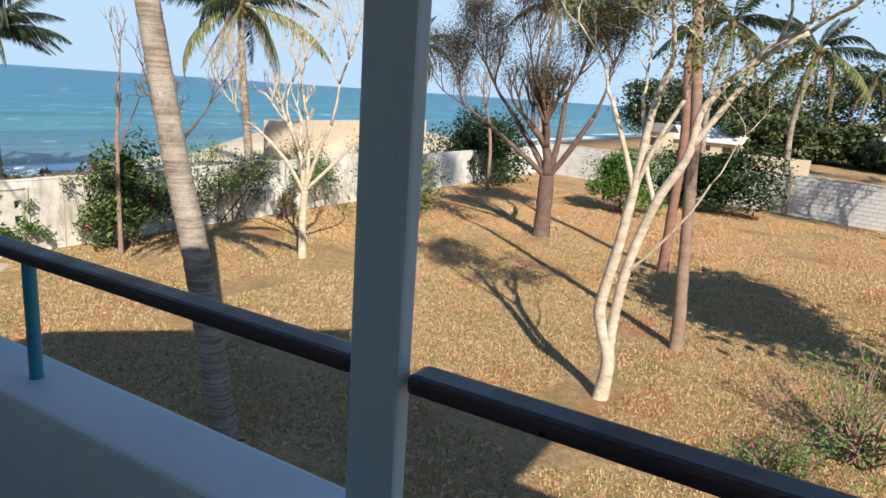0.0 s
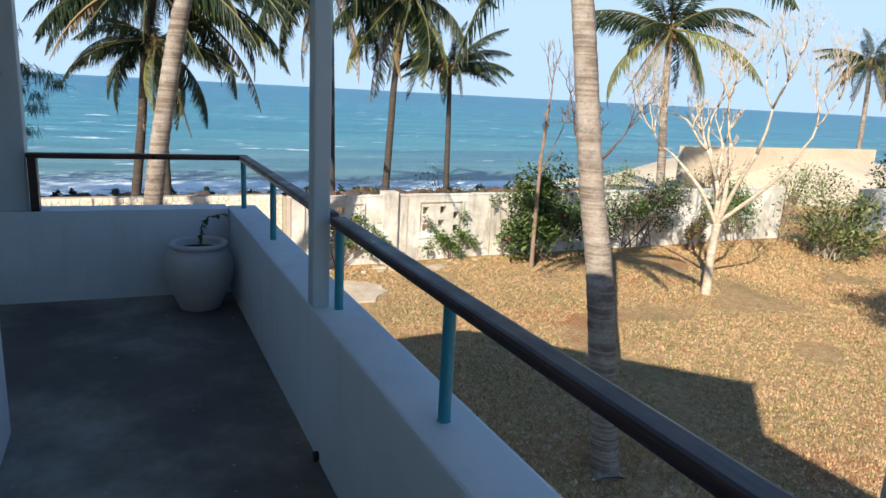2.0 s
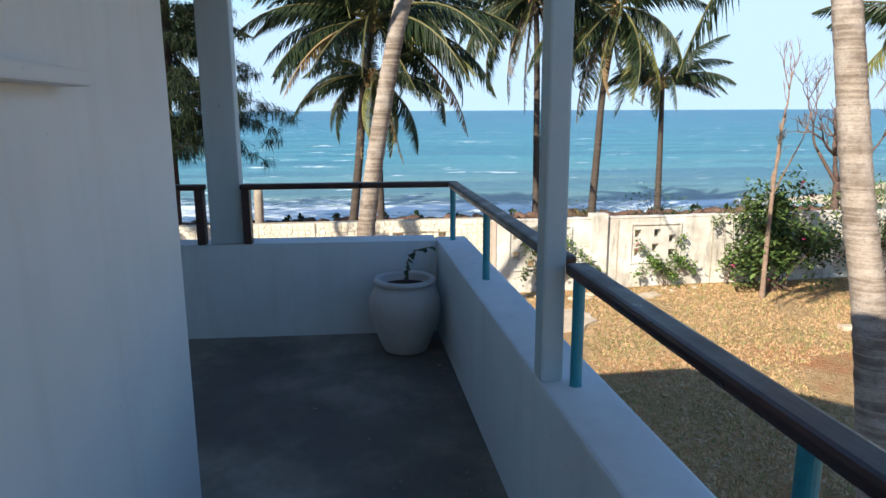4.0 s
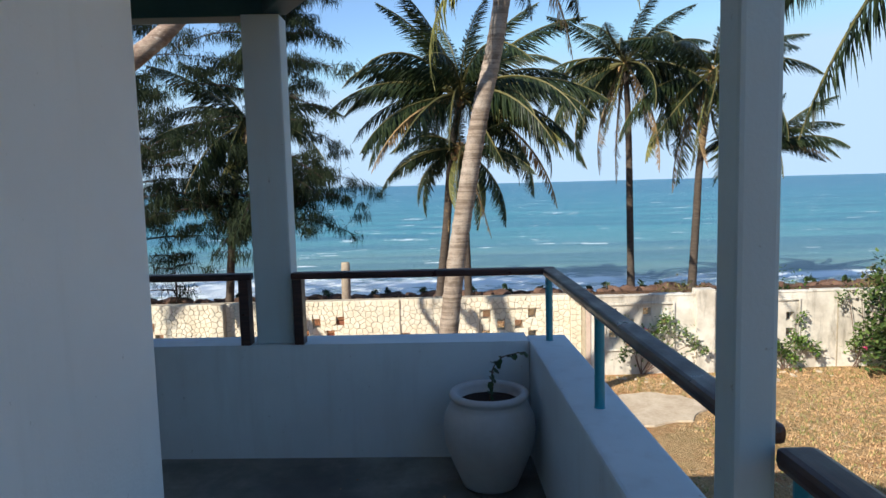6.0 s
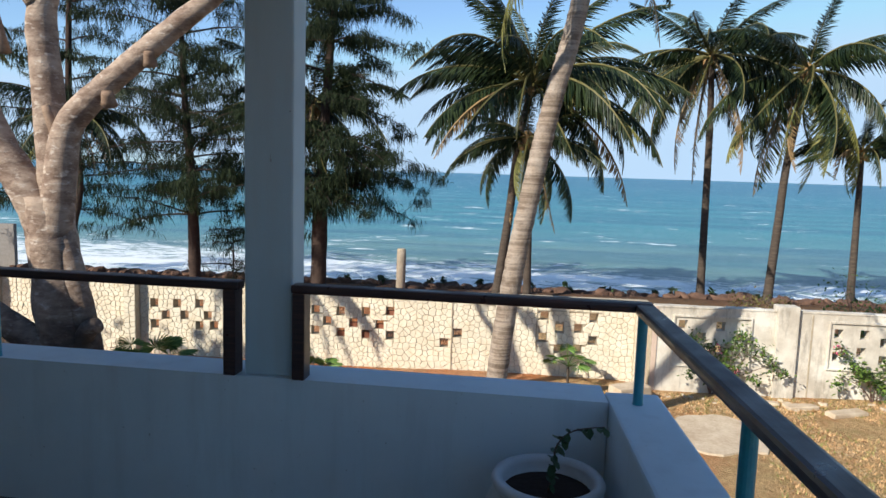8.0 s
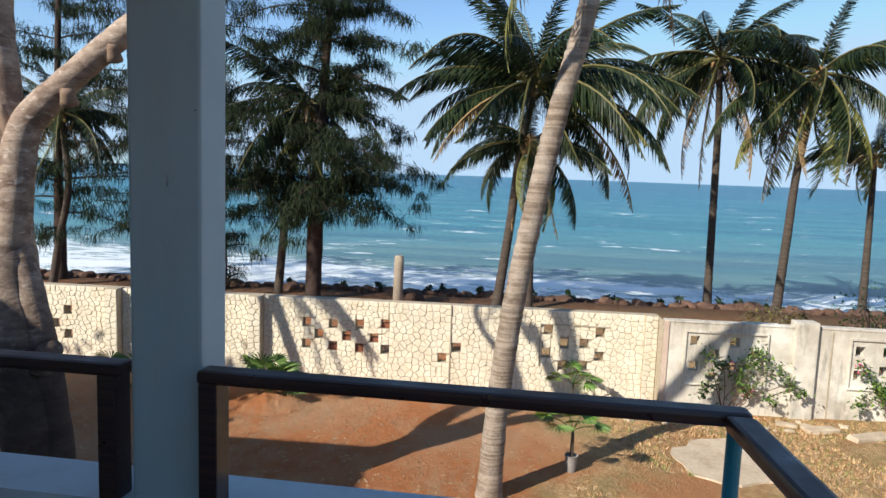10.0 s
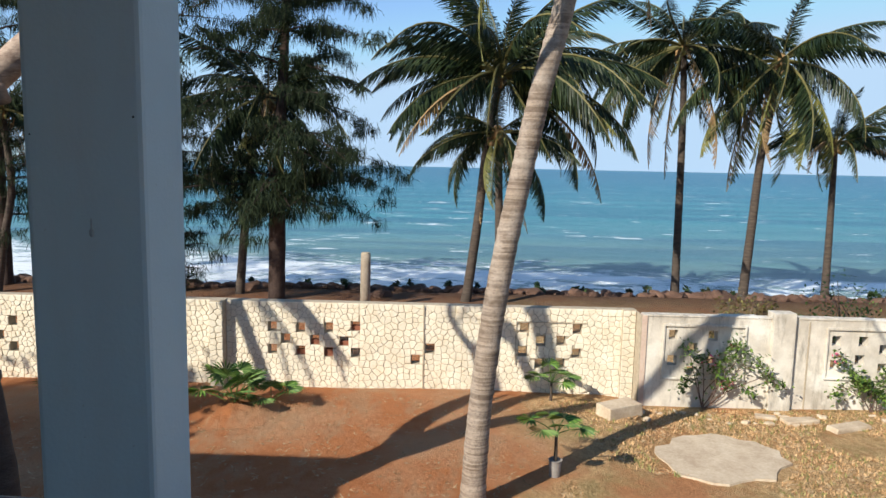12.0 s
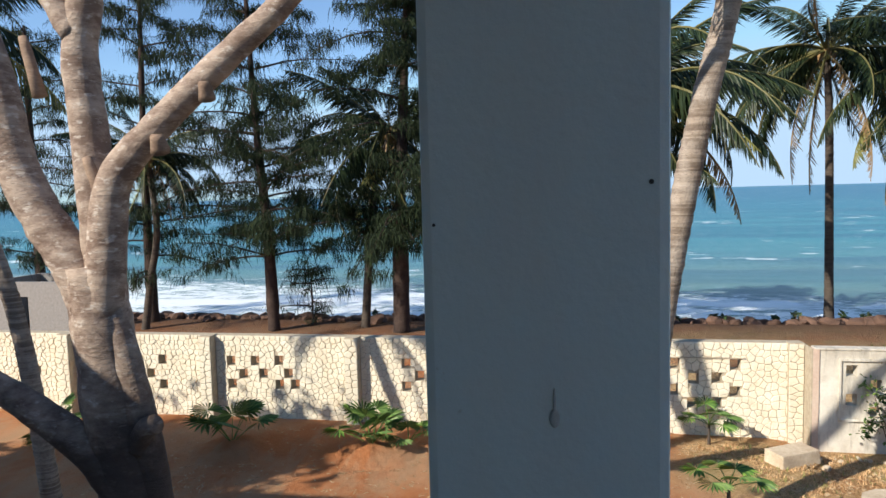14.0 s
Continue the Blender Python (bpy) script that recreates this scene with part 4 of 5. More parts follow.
garden_tree("garden_tree", "spreading many-stemmed tree with a thin brownish crown", "tree", [
    ([(-9.41, 24.30, G - 0.1), (-9.41, 24.30, 1.07), (-9.42, 24.30, 1.77)], 0.30, 0.26),
    ([(-9.41, 24.30, 1.68), (-10.02, 24.30, 2.65), (-11.08, 24.12, 4.06)], 0.13, 0.08), ([(-9.41, 24.30, 1.68), (-9.58, 24.39, 2.82), (-9.93, 24.56, 4.41)], 0.14, 0.08),
    ([(-9.41, 24.30, 1.68), (-9.14, 24.30, 2.82), (-8.97, 24.21, 4.41)], 0.14, 0.08), ([(-9.41, 24.30, 1.68), (-8.70, 24.30, 2.65), (-7.91, 24.30, 3.97)], 0.13, 0.08),
    ([(-9.41, 24.30, 1.68), (-10.28, 23.86, 2.47), (-11.78, 23.68, 3.53)], 0.11, 0.07)], 64, M_BARKDARK, 6, 1.08, M_LEAFBROWN, 7, 0.06, 0.28, "garden trees", spread=0.42, up=0.32, forks=(2, 3), shrink=0.78)
garden_tree("garden_tree", "small leafless tree with pale upswept branches", "tree", [
    ([(-13.1, 15.35, G - 0.1), (-13.12, 15.35, 0.6), (-13.05, 15.35, 1.5)], 0.12, 0.10),
    ([(-13.06, 15.35, 1.4), (-13.3, 15.4, 2.2), (-13.7, 15.4, 3.4)], 0.065, 0.04), ([(-13.06, 15.35, 1.4), (-12.9, 15.3, 2.3), (-12.95, 15.3, 3.6)], 0.07, 0.045),
    ([(-13.06, 15.35, 1.5), (-12.6, 15.35, 2.6), (-12.2, 15.4, 3.4)], 0.06, 0.045), ([(-13.06, 15.35, 1.4), (-13.3, 14.9, 2.3), (-13.9, 14.6, 3.0)], 0.06, 0.04), ([(-13.06, 15.35, 1.5), (-12.3, 15.8, 2.4), (-11.7, 16.0, 3.1)], 0.055, 0.04)], 65, M_BARK, 5, 1.15, None, group="garden trees", spread=0.5, up=0.3, wig=0.28)
garden_tree("garden_tree", "thin leafless sapling with a forked stem by the wall", "tree", [
    ([(-16.95, 12.2, G - 0.1), (-16.95, 12.2, 1.0), (-16.92, 12.2, 2.3)], 0.07, 0.05), ([(-16.92, 12.2, 2.2), (-16.85, 12.2, 3.4), (-16.75, 12.2, 4.2)], 0.045, 0.03), ([(-16.92, 12.2, 2.2), (-16.5, 12.2, 2.9), (-16.1, 12.3, 3.7)], 0.025, 0.015)],
    66, M_BARKBROWN, 3, 0.7, None, group="garden trees", spread=0.28, up=0.3)
garden_tree("garden_tree", "dark leafless spreading tree beyond the wall", "tree", [([(-21.8, 18.0, G), (-21.8, 17.9, 1.2), (-21.7, 17.8, 2.0)], 0.14, 0.1), ([(-21.7, 17.8, 1.9), (-21.6, 18.6, 2.7)], 0.08, 0.05), ([(-21.7, 17.8, 1.9), (-21.7, 17.0, 3.0)], 0.07, 0.05)], 67, M_BARKDARK, 5, 1.0, None, group="garden trees", spread=0.6, up=0.15)
garden_tree("garden_tree", "pale bare tree by the far corner", "tree", [([(-16.5, 33.5, G), (-16.5, 33.5, 1.5), (-16.6, 33.4, 2.8)], 0.1, 0.08)], 68, M_BARKBROWN, 5, 1.2, None, group="garden trees", spread=0.5, up=0.3)
for k, (x, y) in enumerate([(2.6, 36.5), (3.6, 34.5)]):
    garden_tree("garden_tree", "bare twiggy tree in front of the back wall", "tree", [([(x, y, G), (x, y, 0.8), (x + 0.1, y, 1.5)], 0.12, 0.09), ([(x, y, 0.2), (x - 0.5, y, 1.6)], 0.07, 0.05)], 70 + k, M_BARKBROWN, 5, 1.0, M_LEAFDRY, 2, 0.08, 0.2, "garden trees", spread=0.5, up=0.3)

# two trees outside the view, added for the shade they cast on the ground
for label, x, y, z, seed, n in (("unseen tree with a full dark crown, added to shade bare soil", -8.6, -16.2, 4.2, 93, 30), ("unseen broad tree added to shade the side of the lawn", 6.0, 12.4, 3.6, 94, 16)):
    garden_tree("garden_tree", label, "tree", [([(x, y, G - 0.1), (x, y, 1.5), (x + 0.1, y, z)], 0.22, 0.16)], seed, M_BARKBROWN, 5, 1.35, M_LEAFDARK, n, 0.34, 0.6, "garden trees", spread=0.75, up=0.1)

# ---------- shrubs ----------
bush("shrub", "dense green climbing shrub against the plaster wall", (-17.5, 12.9, G), (0.8, 1.7, 2.6), 5200, M_LEAFMID, 81, 0.15, 18, petals=0.003, blobs=24)
bush("shrub", "green creeper with pink flowers along the plaster wall", (-17.9, 17.0, G + 0.2), (0.5, 2.6, 2.1), 3600, M_LEAFMID, 82, 0.11, 12, petals=0.01, blobs=16)
bush("shrub", "low creeper with a pink flower at the foot of the wall", (-17.6, 19.3, G), (0.4, 0.7, 1.6), 900, M_LEAFDRY, 83, 0.1, 8, petals=0.03)
bush("shrub", "tall pale-stemmed leafy shrub near the wall's end", (-15.5, 23.8, G), (1.9, 2.0, 2.5), 5200, M_LEAFYELLOW, 84, 0.13, 70, M_BARK, blobs=26)
bush("shrub", "creeper hanging over the end of the wall", (-18.1, 21.8, G + 0.4), (0.35, 1.8, 1.8), 1400, M_LEAF, 85, 0.12, 8, blobs=10)
bush("hedge", "dark dense evergreen hedge by the far wall", (-18.5, 36.5, G), (3.0, 2.6, 3.6), 14000, M_LEAFDARK, 86, 0.22, 10, blobs=30)
bush("hedge", "dark bushy hedge in front of the back wall", (-5.6, 37.0, G), (3.2, 1.6, 2.9), 15000, M_LEAFDARK, 87, 0.22, 10, blobs=30)
bush("shrub", "light green shrub beside the spreading tree", (-8.8, 32.5, G), (2.0, 1.6, 2.5), 8000, M_LEAF, 88, 0.16, 14, blobs=26)
bush("shrub", "sprawling twiggy bougainvillea below the balcony", (0.9, 12.4, G), (1.3, 1.8, 1.3), 1500, M_LEAF, 89, 0.06, 60, M_BARKBROWN, petals=0.02, blobs=14)
bush("shrub", "yellow-green low shrub below the balcony", (-0.3, 10.8, G), (1.0, 0.8, 0.7), 1600, M_LEAFBRIGHT, 90, 0.05, 26, M_BARKBROWN, petals=0.03, blobs=12)
bush("shrub", "dry twiggy shrub with few leaves on the lawn", (1.6, 15.6, G), (1.2, 1.2, 1.5), 900, M_LEAFDRY, 91, 0.06, 44, M_BARKBROWN, blobs=12)
for k, (x, y, w, hgt) in enumerate([(-23, 9.2, 1.3, 1.6), (-22.5, 12, 1.6, 2.0), (-22, 15, 1.6, 2.1), (-22.5, 19.5, 1.6, 2.3), (-21.5, 24, 1.8, 2.5), (-20.8, 28, 1.6, 2.3)]):
    bush("shrub", "scrubby dry green bush beyond the wall", (x, y, G), (0.9, w, hgt), 1500, (M_LEAFDRY, M_LEAF)[k % 2], 100 + k, 0.11, 34, M_BARKBROWN, blobs=12)


def tree_line(label, centre, size, n, seed, mat=None):
    return bush("far_tree", label, centre, size, n, mat or M_LEAFFAR, seed, 0.7, 6, group="far trees", blobs=44)


for k, (x, y, sx, sz) in enumerate([(-14, 118, 9, 10), (0, 124, 11, 12.5), (15, 122, 11, 13.5), (32, 108, 12, 14), (-28, 120, 9, 9), (54, 90, 14, 14), (10, 82, 6, 7.5), (21, 72, 7, 9), (-8, 84, 5, 4.5), (-2, 90, 5, 4.0), (3.5, 86, 3, 2.6)]):
    tree_line("far green trees behind the open ground", (x, y, G), (sx, 6, sz), 9000, 120 + k)

# ---------- sea wall ----------
def wall_body(name, x_at, thick, y0, y1, z0, z1, holes, mat, label, step=1.0):
    """A wall along y with square holes right through; x_at(y) is its garden face."""
    ys = sorted({y0, y1, *[h for q in holes for h in q[:2]], *[y0 + step * k for k in range(int((y1 - y0) / step) + 1)]})
    ys = [y for k, y in enumerate(ys) if k == 0 or y - ys[k - 1] > 1e-4]
    zs = sorted({z0, z1, *[h for q in holes for h in q[2:]]})
    zs = [z for k, z in enumerate(zs) if k == 0 or z - zs[k - 1] > 1e-4]
    inside = lambda y, z: any(a < y < b and c < z < d for a, b, c, d in holes)
    solid_ = [[not inside((ys[i] + ys[i + 1]) / 2, (zs[j] + zs[j + 1]) / 2) for j in range(len(zs) - 1)] for i in range(len(ys) - 1)]
    bm, cache = bmesh.new(), {}

    def vert(i, j, back):
        if (i, j, back) not in cache:
            cache[i, j, back] = bm.verts.new((x_at(ys[i]) - (thick if back else 0), ys[i], zs[j]))
        return cache[i, j, back]
    for i in range(len(ys) - 1):
        for j in range(len(zs) - 1):
            if not solid_[i][j]:
                continue
            for back in (0, 1):
                bm.faces.new([vert(i, j, back), vert(i + 1, j, back), vert(i + 1, j + 1, back), vert(i, j + 1, back)])
            for di, dj, a, b in ((-1, 0, (i, j), (i, j + 1)), (1, 0, (i + 1, j), (i + 1, j + 1)), (0, -1, (i, j), (i + 1, j)), (0, 1, (i, j + 1), (i + 1, j + 1))):
                ni, nj = i + di, j + dj
                if 0 <= ni < len(ys) - 1 and 0 <= nj < len(zs) - 1 and solid_[ni][nj]:
                    continue
                bm.faces.new([vert(*a, 0), vert(*b, 0), vert(*b, 1), vert(*a, 1)])
    return tagged(part(name, bm, mat), label, "wall", kind="structure")


def grid_holes(pts, w=0.2, h=0.22):
    return [(y - w / 2, y + w / 2, z - h / 2, z + h / 2) for y, z in pts]


STONE_X = -18.95
H_LEFT = grid_holes([(-7.13, 0.90), (-6.53, 0.91), (-5.95, 0.93), (-6.83, 0.60), (-6.34, 0.62), (-5.73, 0.63), (-7.12, 0.36), (-5.95, 0.37), (-5.57, 0.38), (-8.88, 0.90), (-9.2, 0.56), (-8.88, 0.30), (-12.6, 0.9), (-12.3, 0.55)])
H_MID = grid_holes([(-2.96, 0.92), (-2.66, 0.65), (-2.32, 0.91), (-2.96, 0.40), (-2.32, 0.38), (-2.0, 0.63), (-1.69, 0.93), (-1.34, 0.62), (-1.69, 0.36), (-1.08, 0.97), (-1.08, 0.36)]) + grid_holes([(0.60, 0.50), (0.27, 0.24)])
H_RIGHT = grid_holes([(2.70, 1.04), (3.87, 1.04), (3.07, 0.74), (3.52, 0.76), (2.67, 0.50), (3.87, 0.48), (3.05, 0.23), (3.52, 0.25)])
wall = wall_body("wall_sea_stone", lambda y: STONE_X, 0.24, -16.0, 5.14, G - 0.3, 1.5, H_LEFT + H_MID + H_RIGHT, M_MORTAR, "cream stone-clad sea wall with small square holes")
PLAST_X = lambda y: -18.46 - 0.004 * y
H_P1 = grid_holes([(5.85, 1.08), (5.85, 0.52), (6.28, 0.80), (6.70, 0.52), (7.15, 0.80), (6.70, 1.08), (6.28, 0.28)])
H_P2 = grid_holes([(9.33, 1.03), (9.90, 1.03), (10.35, 0.86), (9.33, 0.50), (9.85, 0.62), (10.35, 0.45)])
H_P3 = grid_holes([(15.9, 1.0), (16.4, 0.75), (16.9, 1.0), (17.3, 0.7), (15.9, 0.5), (16.9, 0.45)])
H_P4 = grid_holes([(19.6, 1.0), (20.0, 0.7), (22.6, 0.95), (22.95, 0.95), (23.3, 0.95), (22.6, 0.6), (22.95, 0.6), (23.3, 0.6)], 0.16, 0.26)
plaster = wall_body("wall_sea_plaster", PLAST_X, 0.22, 5.16, 24.9, G - 0.3, 1.47, H_P1 + H_P2 + H_P3 + H_P4, M_PLASTER, "weathered plastered garden wall with small square holes and stains")
# recessed frames round the pierced panels, pilasters, coping and joints
for y0, y1, z0, z1 in ((5.62, 7.4, 0.14, 1.27), (9.1, 10.6, 0.22, 1.27), (15.6, 17.6, 0.3, 1.22), (22.4, 23.5, 0.4, 1.2)):
    for n_, b in enumerate(((y0, y1, z1, z1 + 0.05), (y0, y0 + 0.04, z0, z1), (y1 - 0.04, y1, z0, z1), (y0, y1, z0 - 0.04, z0))):
        x = PLAST_X(y0)
        boxed("panel_frame", (x + 0.001, x + 0.04, *b), M_PLASTER, plaster, "raised plaster frame", 0.006)
for y0, y1 in ((7.93, 8.4), (18.5, 19.0), (13.0, 13.4)):
    x = PLAST_X(y0)
    boxed("pilaster", (x - 0.24, x + 0.10, y0, y1, G - 0.3, 1.62), M_PLASTER, plaster, "plain plaster pilaster", 0.012)
for y in (8.72, 11.55, 14.6, 18.2, 21.4):
    x = PLAST_X(y)
    boxed("joint_strip", (x - 0.002, x + 0.008, y, y + 0.035, G, 1.44), M_MORTAR, plaster, "dark open joint")
boxed("joint_strip", (-18.9, -18.462, 5.135, 5.158, G, 1.5), M_MORTAR, plaster, "dark open joint between the two walls")
boxed("patch", (-18.7, -18.455, 5.16, 5.27, G, 1.49), M_PINKPL, plaster, "bare pinkish render along the joint")
for k in range(24):
    y = 5.2 + 0.82 * k
    boxed("coping", (PLAST_X(y) - 0.24, PLAST_X(y) + 0.015, y, y + 0.80, 1.471, 1.471 + rnd.uniform(0.03, 0.06)), M_PLASTER, plaster, "", 0.012)


# crazy paving on the stone wall
def clip(poly, a, b, c):
    """Keep the side of the polygon where a*y + b*z <= c."""
    out = []
    for k in range(len(poly)):
        p, q = poly[k - 1], poly[k]
        dp, dq = a * p[0] + b * p[1] - c, a * q[0] + b * q[1] - c
        if (dp <= 0) != (dq <= 0):
            t = dp / (dp - dq)
            out.append((p[0] + (q[0] - p[0]) * t, p[1] + (q[1] - p[1]) * t))
        if dq <= 0:
            out.append(q)
    return out


def stone_cells(y0, y1, z0, z1, holes, size, seed):
    r = random.Random(seed)
    ny, nz = max(1, round((y1 - y0) / size)), max(1, round((z1 - z0) / (size * 0.95)))
    sites = {}
    for i in range(ny):
        for j in range(nz):
            s = (y0 + (i + r.uniform(0.08, 0.92)) * (y1 - y0) / ny, z0 + (j + r.uniform(0.08, 0.92)) * (z1 - z0) / nz)
            if not any(a - 0.02 < s[0] < b + 0.02 and c - 0.02 < s[1] < d + 0.02 for a, b, c, d in holes):
                sites[i, j] = s
    cells = []
    for (i, j), s in sites.items():
        poly = [(y0, z0), (y1, z0), (y1, z1), (y0, z1)]
        for di in (-2, -1, 0, 1, 2):
            for dj in (-2, -1, 0, 1, 2):
                o = sites.get((i + di, j + dj))
                if o is None or o == s:
                    continue
                a, b = o[0] - s[0], o[1] - s[1]
                c = (o[0] ** 2 + o[1] ** 2 - s[0] ** 2 - s[1] ** 2) / 2
                poly = clip(poly, a, b, c)
                if len(poly) < 3:
                    break
        for a, b, c, d in holes:
            if abs(s[0] - (a + b) / 2) > 0.6 or abs(s[1] - (c + d) / 2) > 0.6:
                continue
            gaps = ((a - s[0], (1, 0, a)), (s[0] - b, (-1, 0, -b)), (c - s[1], (0, 1, c)), (s[1] - d, (0, -1, -d)))
            poly = clip(poly, *max(gaps)[1])
        if len(poly) >= 3:
            cells.append((s, poly))
    return cells


def stone_shape(poly, x0, depth, gap):
    """Vertices and faces of one stone: inset outline, chamfered front."""
    cy, cz = sum(p[0] for p in poly) / len(poly), sum(p[1] for p in poly) / len(poly)
    n = len(poly)

    def ring(inset, x):
        out = []
        for y, z in poly:
            d = math.hypot(y - cy, z - cz) or 1
            k = max(0.2, 1 - inset / d)
            out.append((x, cy + (y - cy) * k, cz + (z - cz) * k))
        return out
    v = ring(gap, x0 - 0.01) + ring(gap * 1.1, x0 + depth * 0.6) + ring(gap * 1.1 + 0.012, x0 + depth)
    f = [tuple(range(2 * n, 3 * n))]
    for s in (0, n):
        f += [(s + k, s + (k + 1) % n, s + n + (k + 1) % n, s + n + k) for k in range(n)]
    return v, f


cells = []
for y0, y1, hs, size in ((-16.0, -7.8, H_LEFT, 0.125), (-7.5, -4.3, H_LEFT, 0.125), (-4.0, -1.0, H_MID, 0.125), (-1.0, 0.45, H_MID, 0.15), (0.45, 5.12, H_MID + H_RIGHT, 0.14)):
    cells += stone_cells(y0, y1, G - 0.05, 1.495, hs, size, int(y0 * 10) + 300)
sr = random.Random(4)
near = [c for c in cells if -3.4 < c[0][0] < 4.3]
near.sort(key=lambda c: abs(c[0][0] - 0.6))
parts_, rest = near[:300], near[300:] + [c for c in cells if not -3.4 < c[0][0] < 4.3]
for s, poly in parts_:
    v, f = stone_shape(poly, STONE_X, sr.uniform(0.012, 0.032), 0.006)
    raw("stone", v, f, M_STONE, wall)
rv, rf = [], []
for s, poly in rest:
    v, f = stone_shape(poly, STONE_X, sr.uniform(0.012, 0.032), 0.006)
    a = len(rv)
    rv += v
    rf += [tuple(a + k for k in q) for q in f]


def stone_pier(y0, y1, x0, x1, seed):
    pier = boxed("pier", (x0, x1, y0, y1, G - 0.3, 1.52), M_MORTAR, wall, "stone-clad pier of the sea wall")
    v_, f_ = [], []
    for s, poly in stone_cells(y0, y1, G - 0.05, 1.5, [], 0.14, seed):
        v, f = stone_shape(poly, x1, 0.02, 0.008)
        a = len(v_)
        v_ += v
        f_ += [tuple(a + k for k in q) for q in f]
    tagged(raw("stones", v_, f_, M_STONE, pier), kind="stuff")


for k, (a, b) in enumerate(((-4.3, -4.0), (-7.8, -7.5), (-11.5, -11.2), (4.85, 5.13))):
    stone_pier(a, b, STONE_X - 0.1, STONE_X + (0.24 if a < 4 else 0.1), 900 + k)
tagged(raw("stones", rv, rf, M_STONE, wall), kind="stuff")
for y, z in ((-2.0, 0.63), (-1.34, 0.62), (-2.32, 0.38), (-1.69, 0.36), (-1.08, 0.97)):
    boxed("brick", (STONE_X - 0.2, STONE_X - 0.06, y - 0.099, y + 0.099, z - 0.109, z + rnd.uniform(-0.02, 0.06)), M_BROWN, wall)
for y0, y1, z0, z1 in ((2.5, 4.05, 1.17, 1.19), (2.5, 2.52, 0.2, 1.17), (0.44, 0.46, G, 1.5)):
    boxed("joint_strip", (STONE_X + 0.03, STONE_X + 0.05, y0, y1, z0, z1), M_MORTAR, wall, "thin dark joint line")

# creepers on the plaster panels
def creeper(label, root_y, heads, seed, blooms=()):
    """Stems that climb the wall from one root; leaves along them, denser at the heads."""
    r = random.Random(seed)
    x0 = PLAST_X(root_y)
    ob = thing("bougainvillea", (x0 + 0.12, root_y, G), label, "climbing plant", "creepers")
    lv, lf, pv, pf = [], [], [], []
    for y, z, n, drop in heads:
        e = Vector((r.uniform(0.0, 0.08), y - root_y, z - G))
        pts = [Vector((0, r.uniform(-0.1, 0.1), 0)), e * 0.35 + Vector((0.05, r.uniform(-0.15, 0.15), 0.1)), e * 0.75 + Vector((0.02, r.uniform(-0.1, 0.1), 0.12)), e]
        if drop:
            pts.append(e + Vector((0.12, drop * 0.6, -0.10)))
            pts.append(e + Vector((0.14, drop, -abs(drop) * 0.8)))
        path = spline(pts, 24)
        v, f = [], []
        tube(v, f, path, [0.011 - 0.0003 * k for k in range(24)], 4)
        raw("stem", v, f, M_BARKDARK, ob)
        for _ in range(n):
            u = 1 - abs(r.gauss(0, 0.28))
            if u < 0.12:
                continue
            q = path[min(23, int(u * 23))]
            leaves(lv, lf, q + Vector((abs(r.gauss(0, 0.05)), r.gauss(0, 0.09), r.gauss(0, 0.09))), r, 2, 0.035, 0.095)
    for y, z in blooms:
        for _ in range(26):
            leaves(pv, pf, Vector((0.12 + r.gauss(0, 0.03), y - root_y + r.gauss(0, 0.08), z - G + r.gauss(0, 0.06))), r, 1, 0.01, 0.075)
    raw("foliage", lv, lf, M_LEAFCREEP, ob)
    if pf:
        raw("blossom", pv, pf, M_PINK, ob, "bright pink blossom")


creeper("bougainvillea with pink blossom straggling over the pierced plaster wall", 6.6,
        [(6.0, 0.95, 34, 0), (6.35, 0.7, 50, 0), (6.2, 0.25, 60, -0.3), (6.75, 0.3, 60, 0.2), (7.15, 1.0, 80, 0), (7.3, 0.75, 60, 0.4), (7.5, 0.45, 46, 0.5), (7.9, 0.25, 30, 0.3), (7.3, 0.05, 30, 0.2), (6.9, 0.65, 40, 0)], 140, ((6.62, 0.62), (6.95, 0.1)))
creeper("bougainvillea hanging in green clumps on the pierced plaster wall", 10.2,
        [(9.3, 0.75, 46, 0), (9.6, 0.35, 80, 0.2), (9.9, 0.2, 90, 0.3), (10.3, 0.4, 90, 0.25), (10.6, 0.9, 40, 0), (10.7, 0.15, 70, 0.2), (10.1, -0.05, 60, 0.3), (9.4, 0.05, 40, -0.2)], 141, ((9.28, 0.72),))
creeper("thin leafy creeper over the top of the plaster wall", 12.0,
        [(11.7, 1.5, 40, -0.3), (12.1, 1.55, 60, 0.3), (12.5, 1.5, 50, 0.3), (11.9, 0.3, 40, -0.3)], 142)

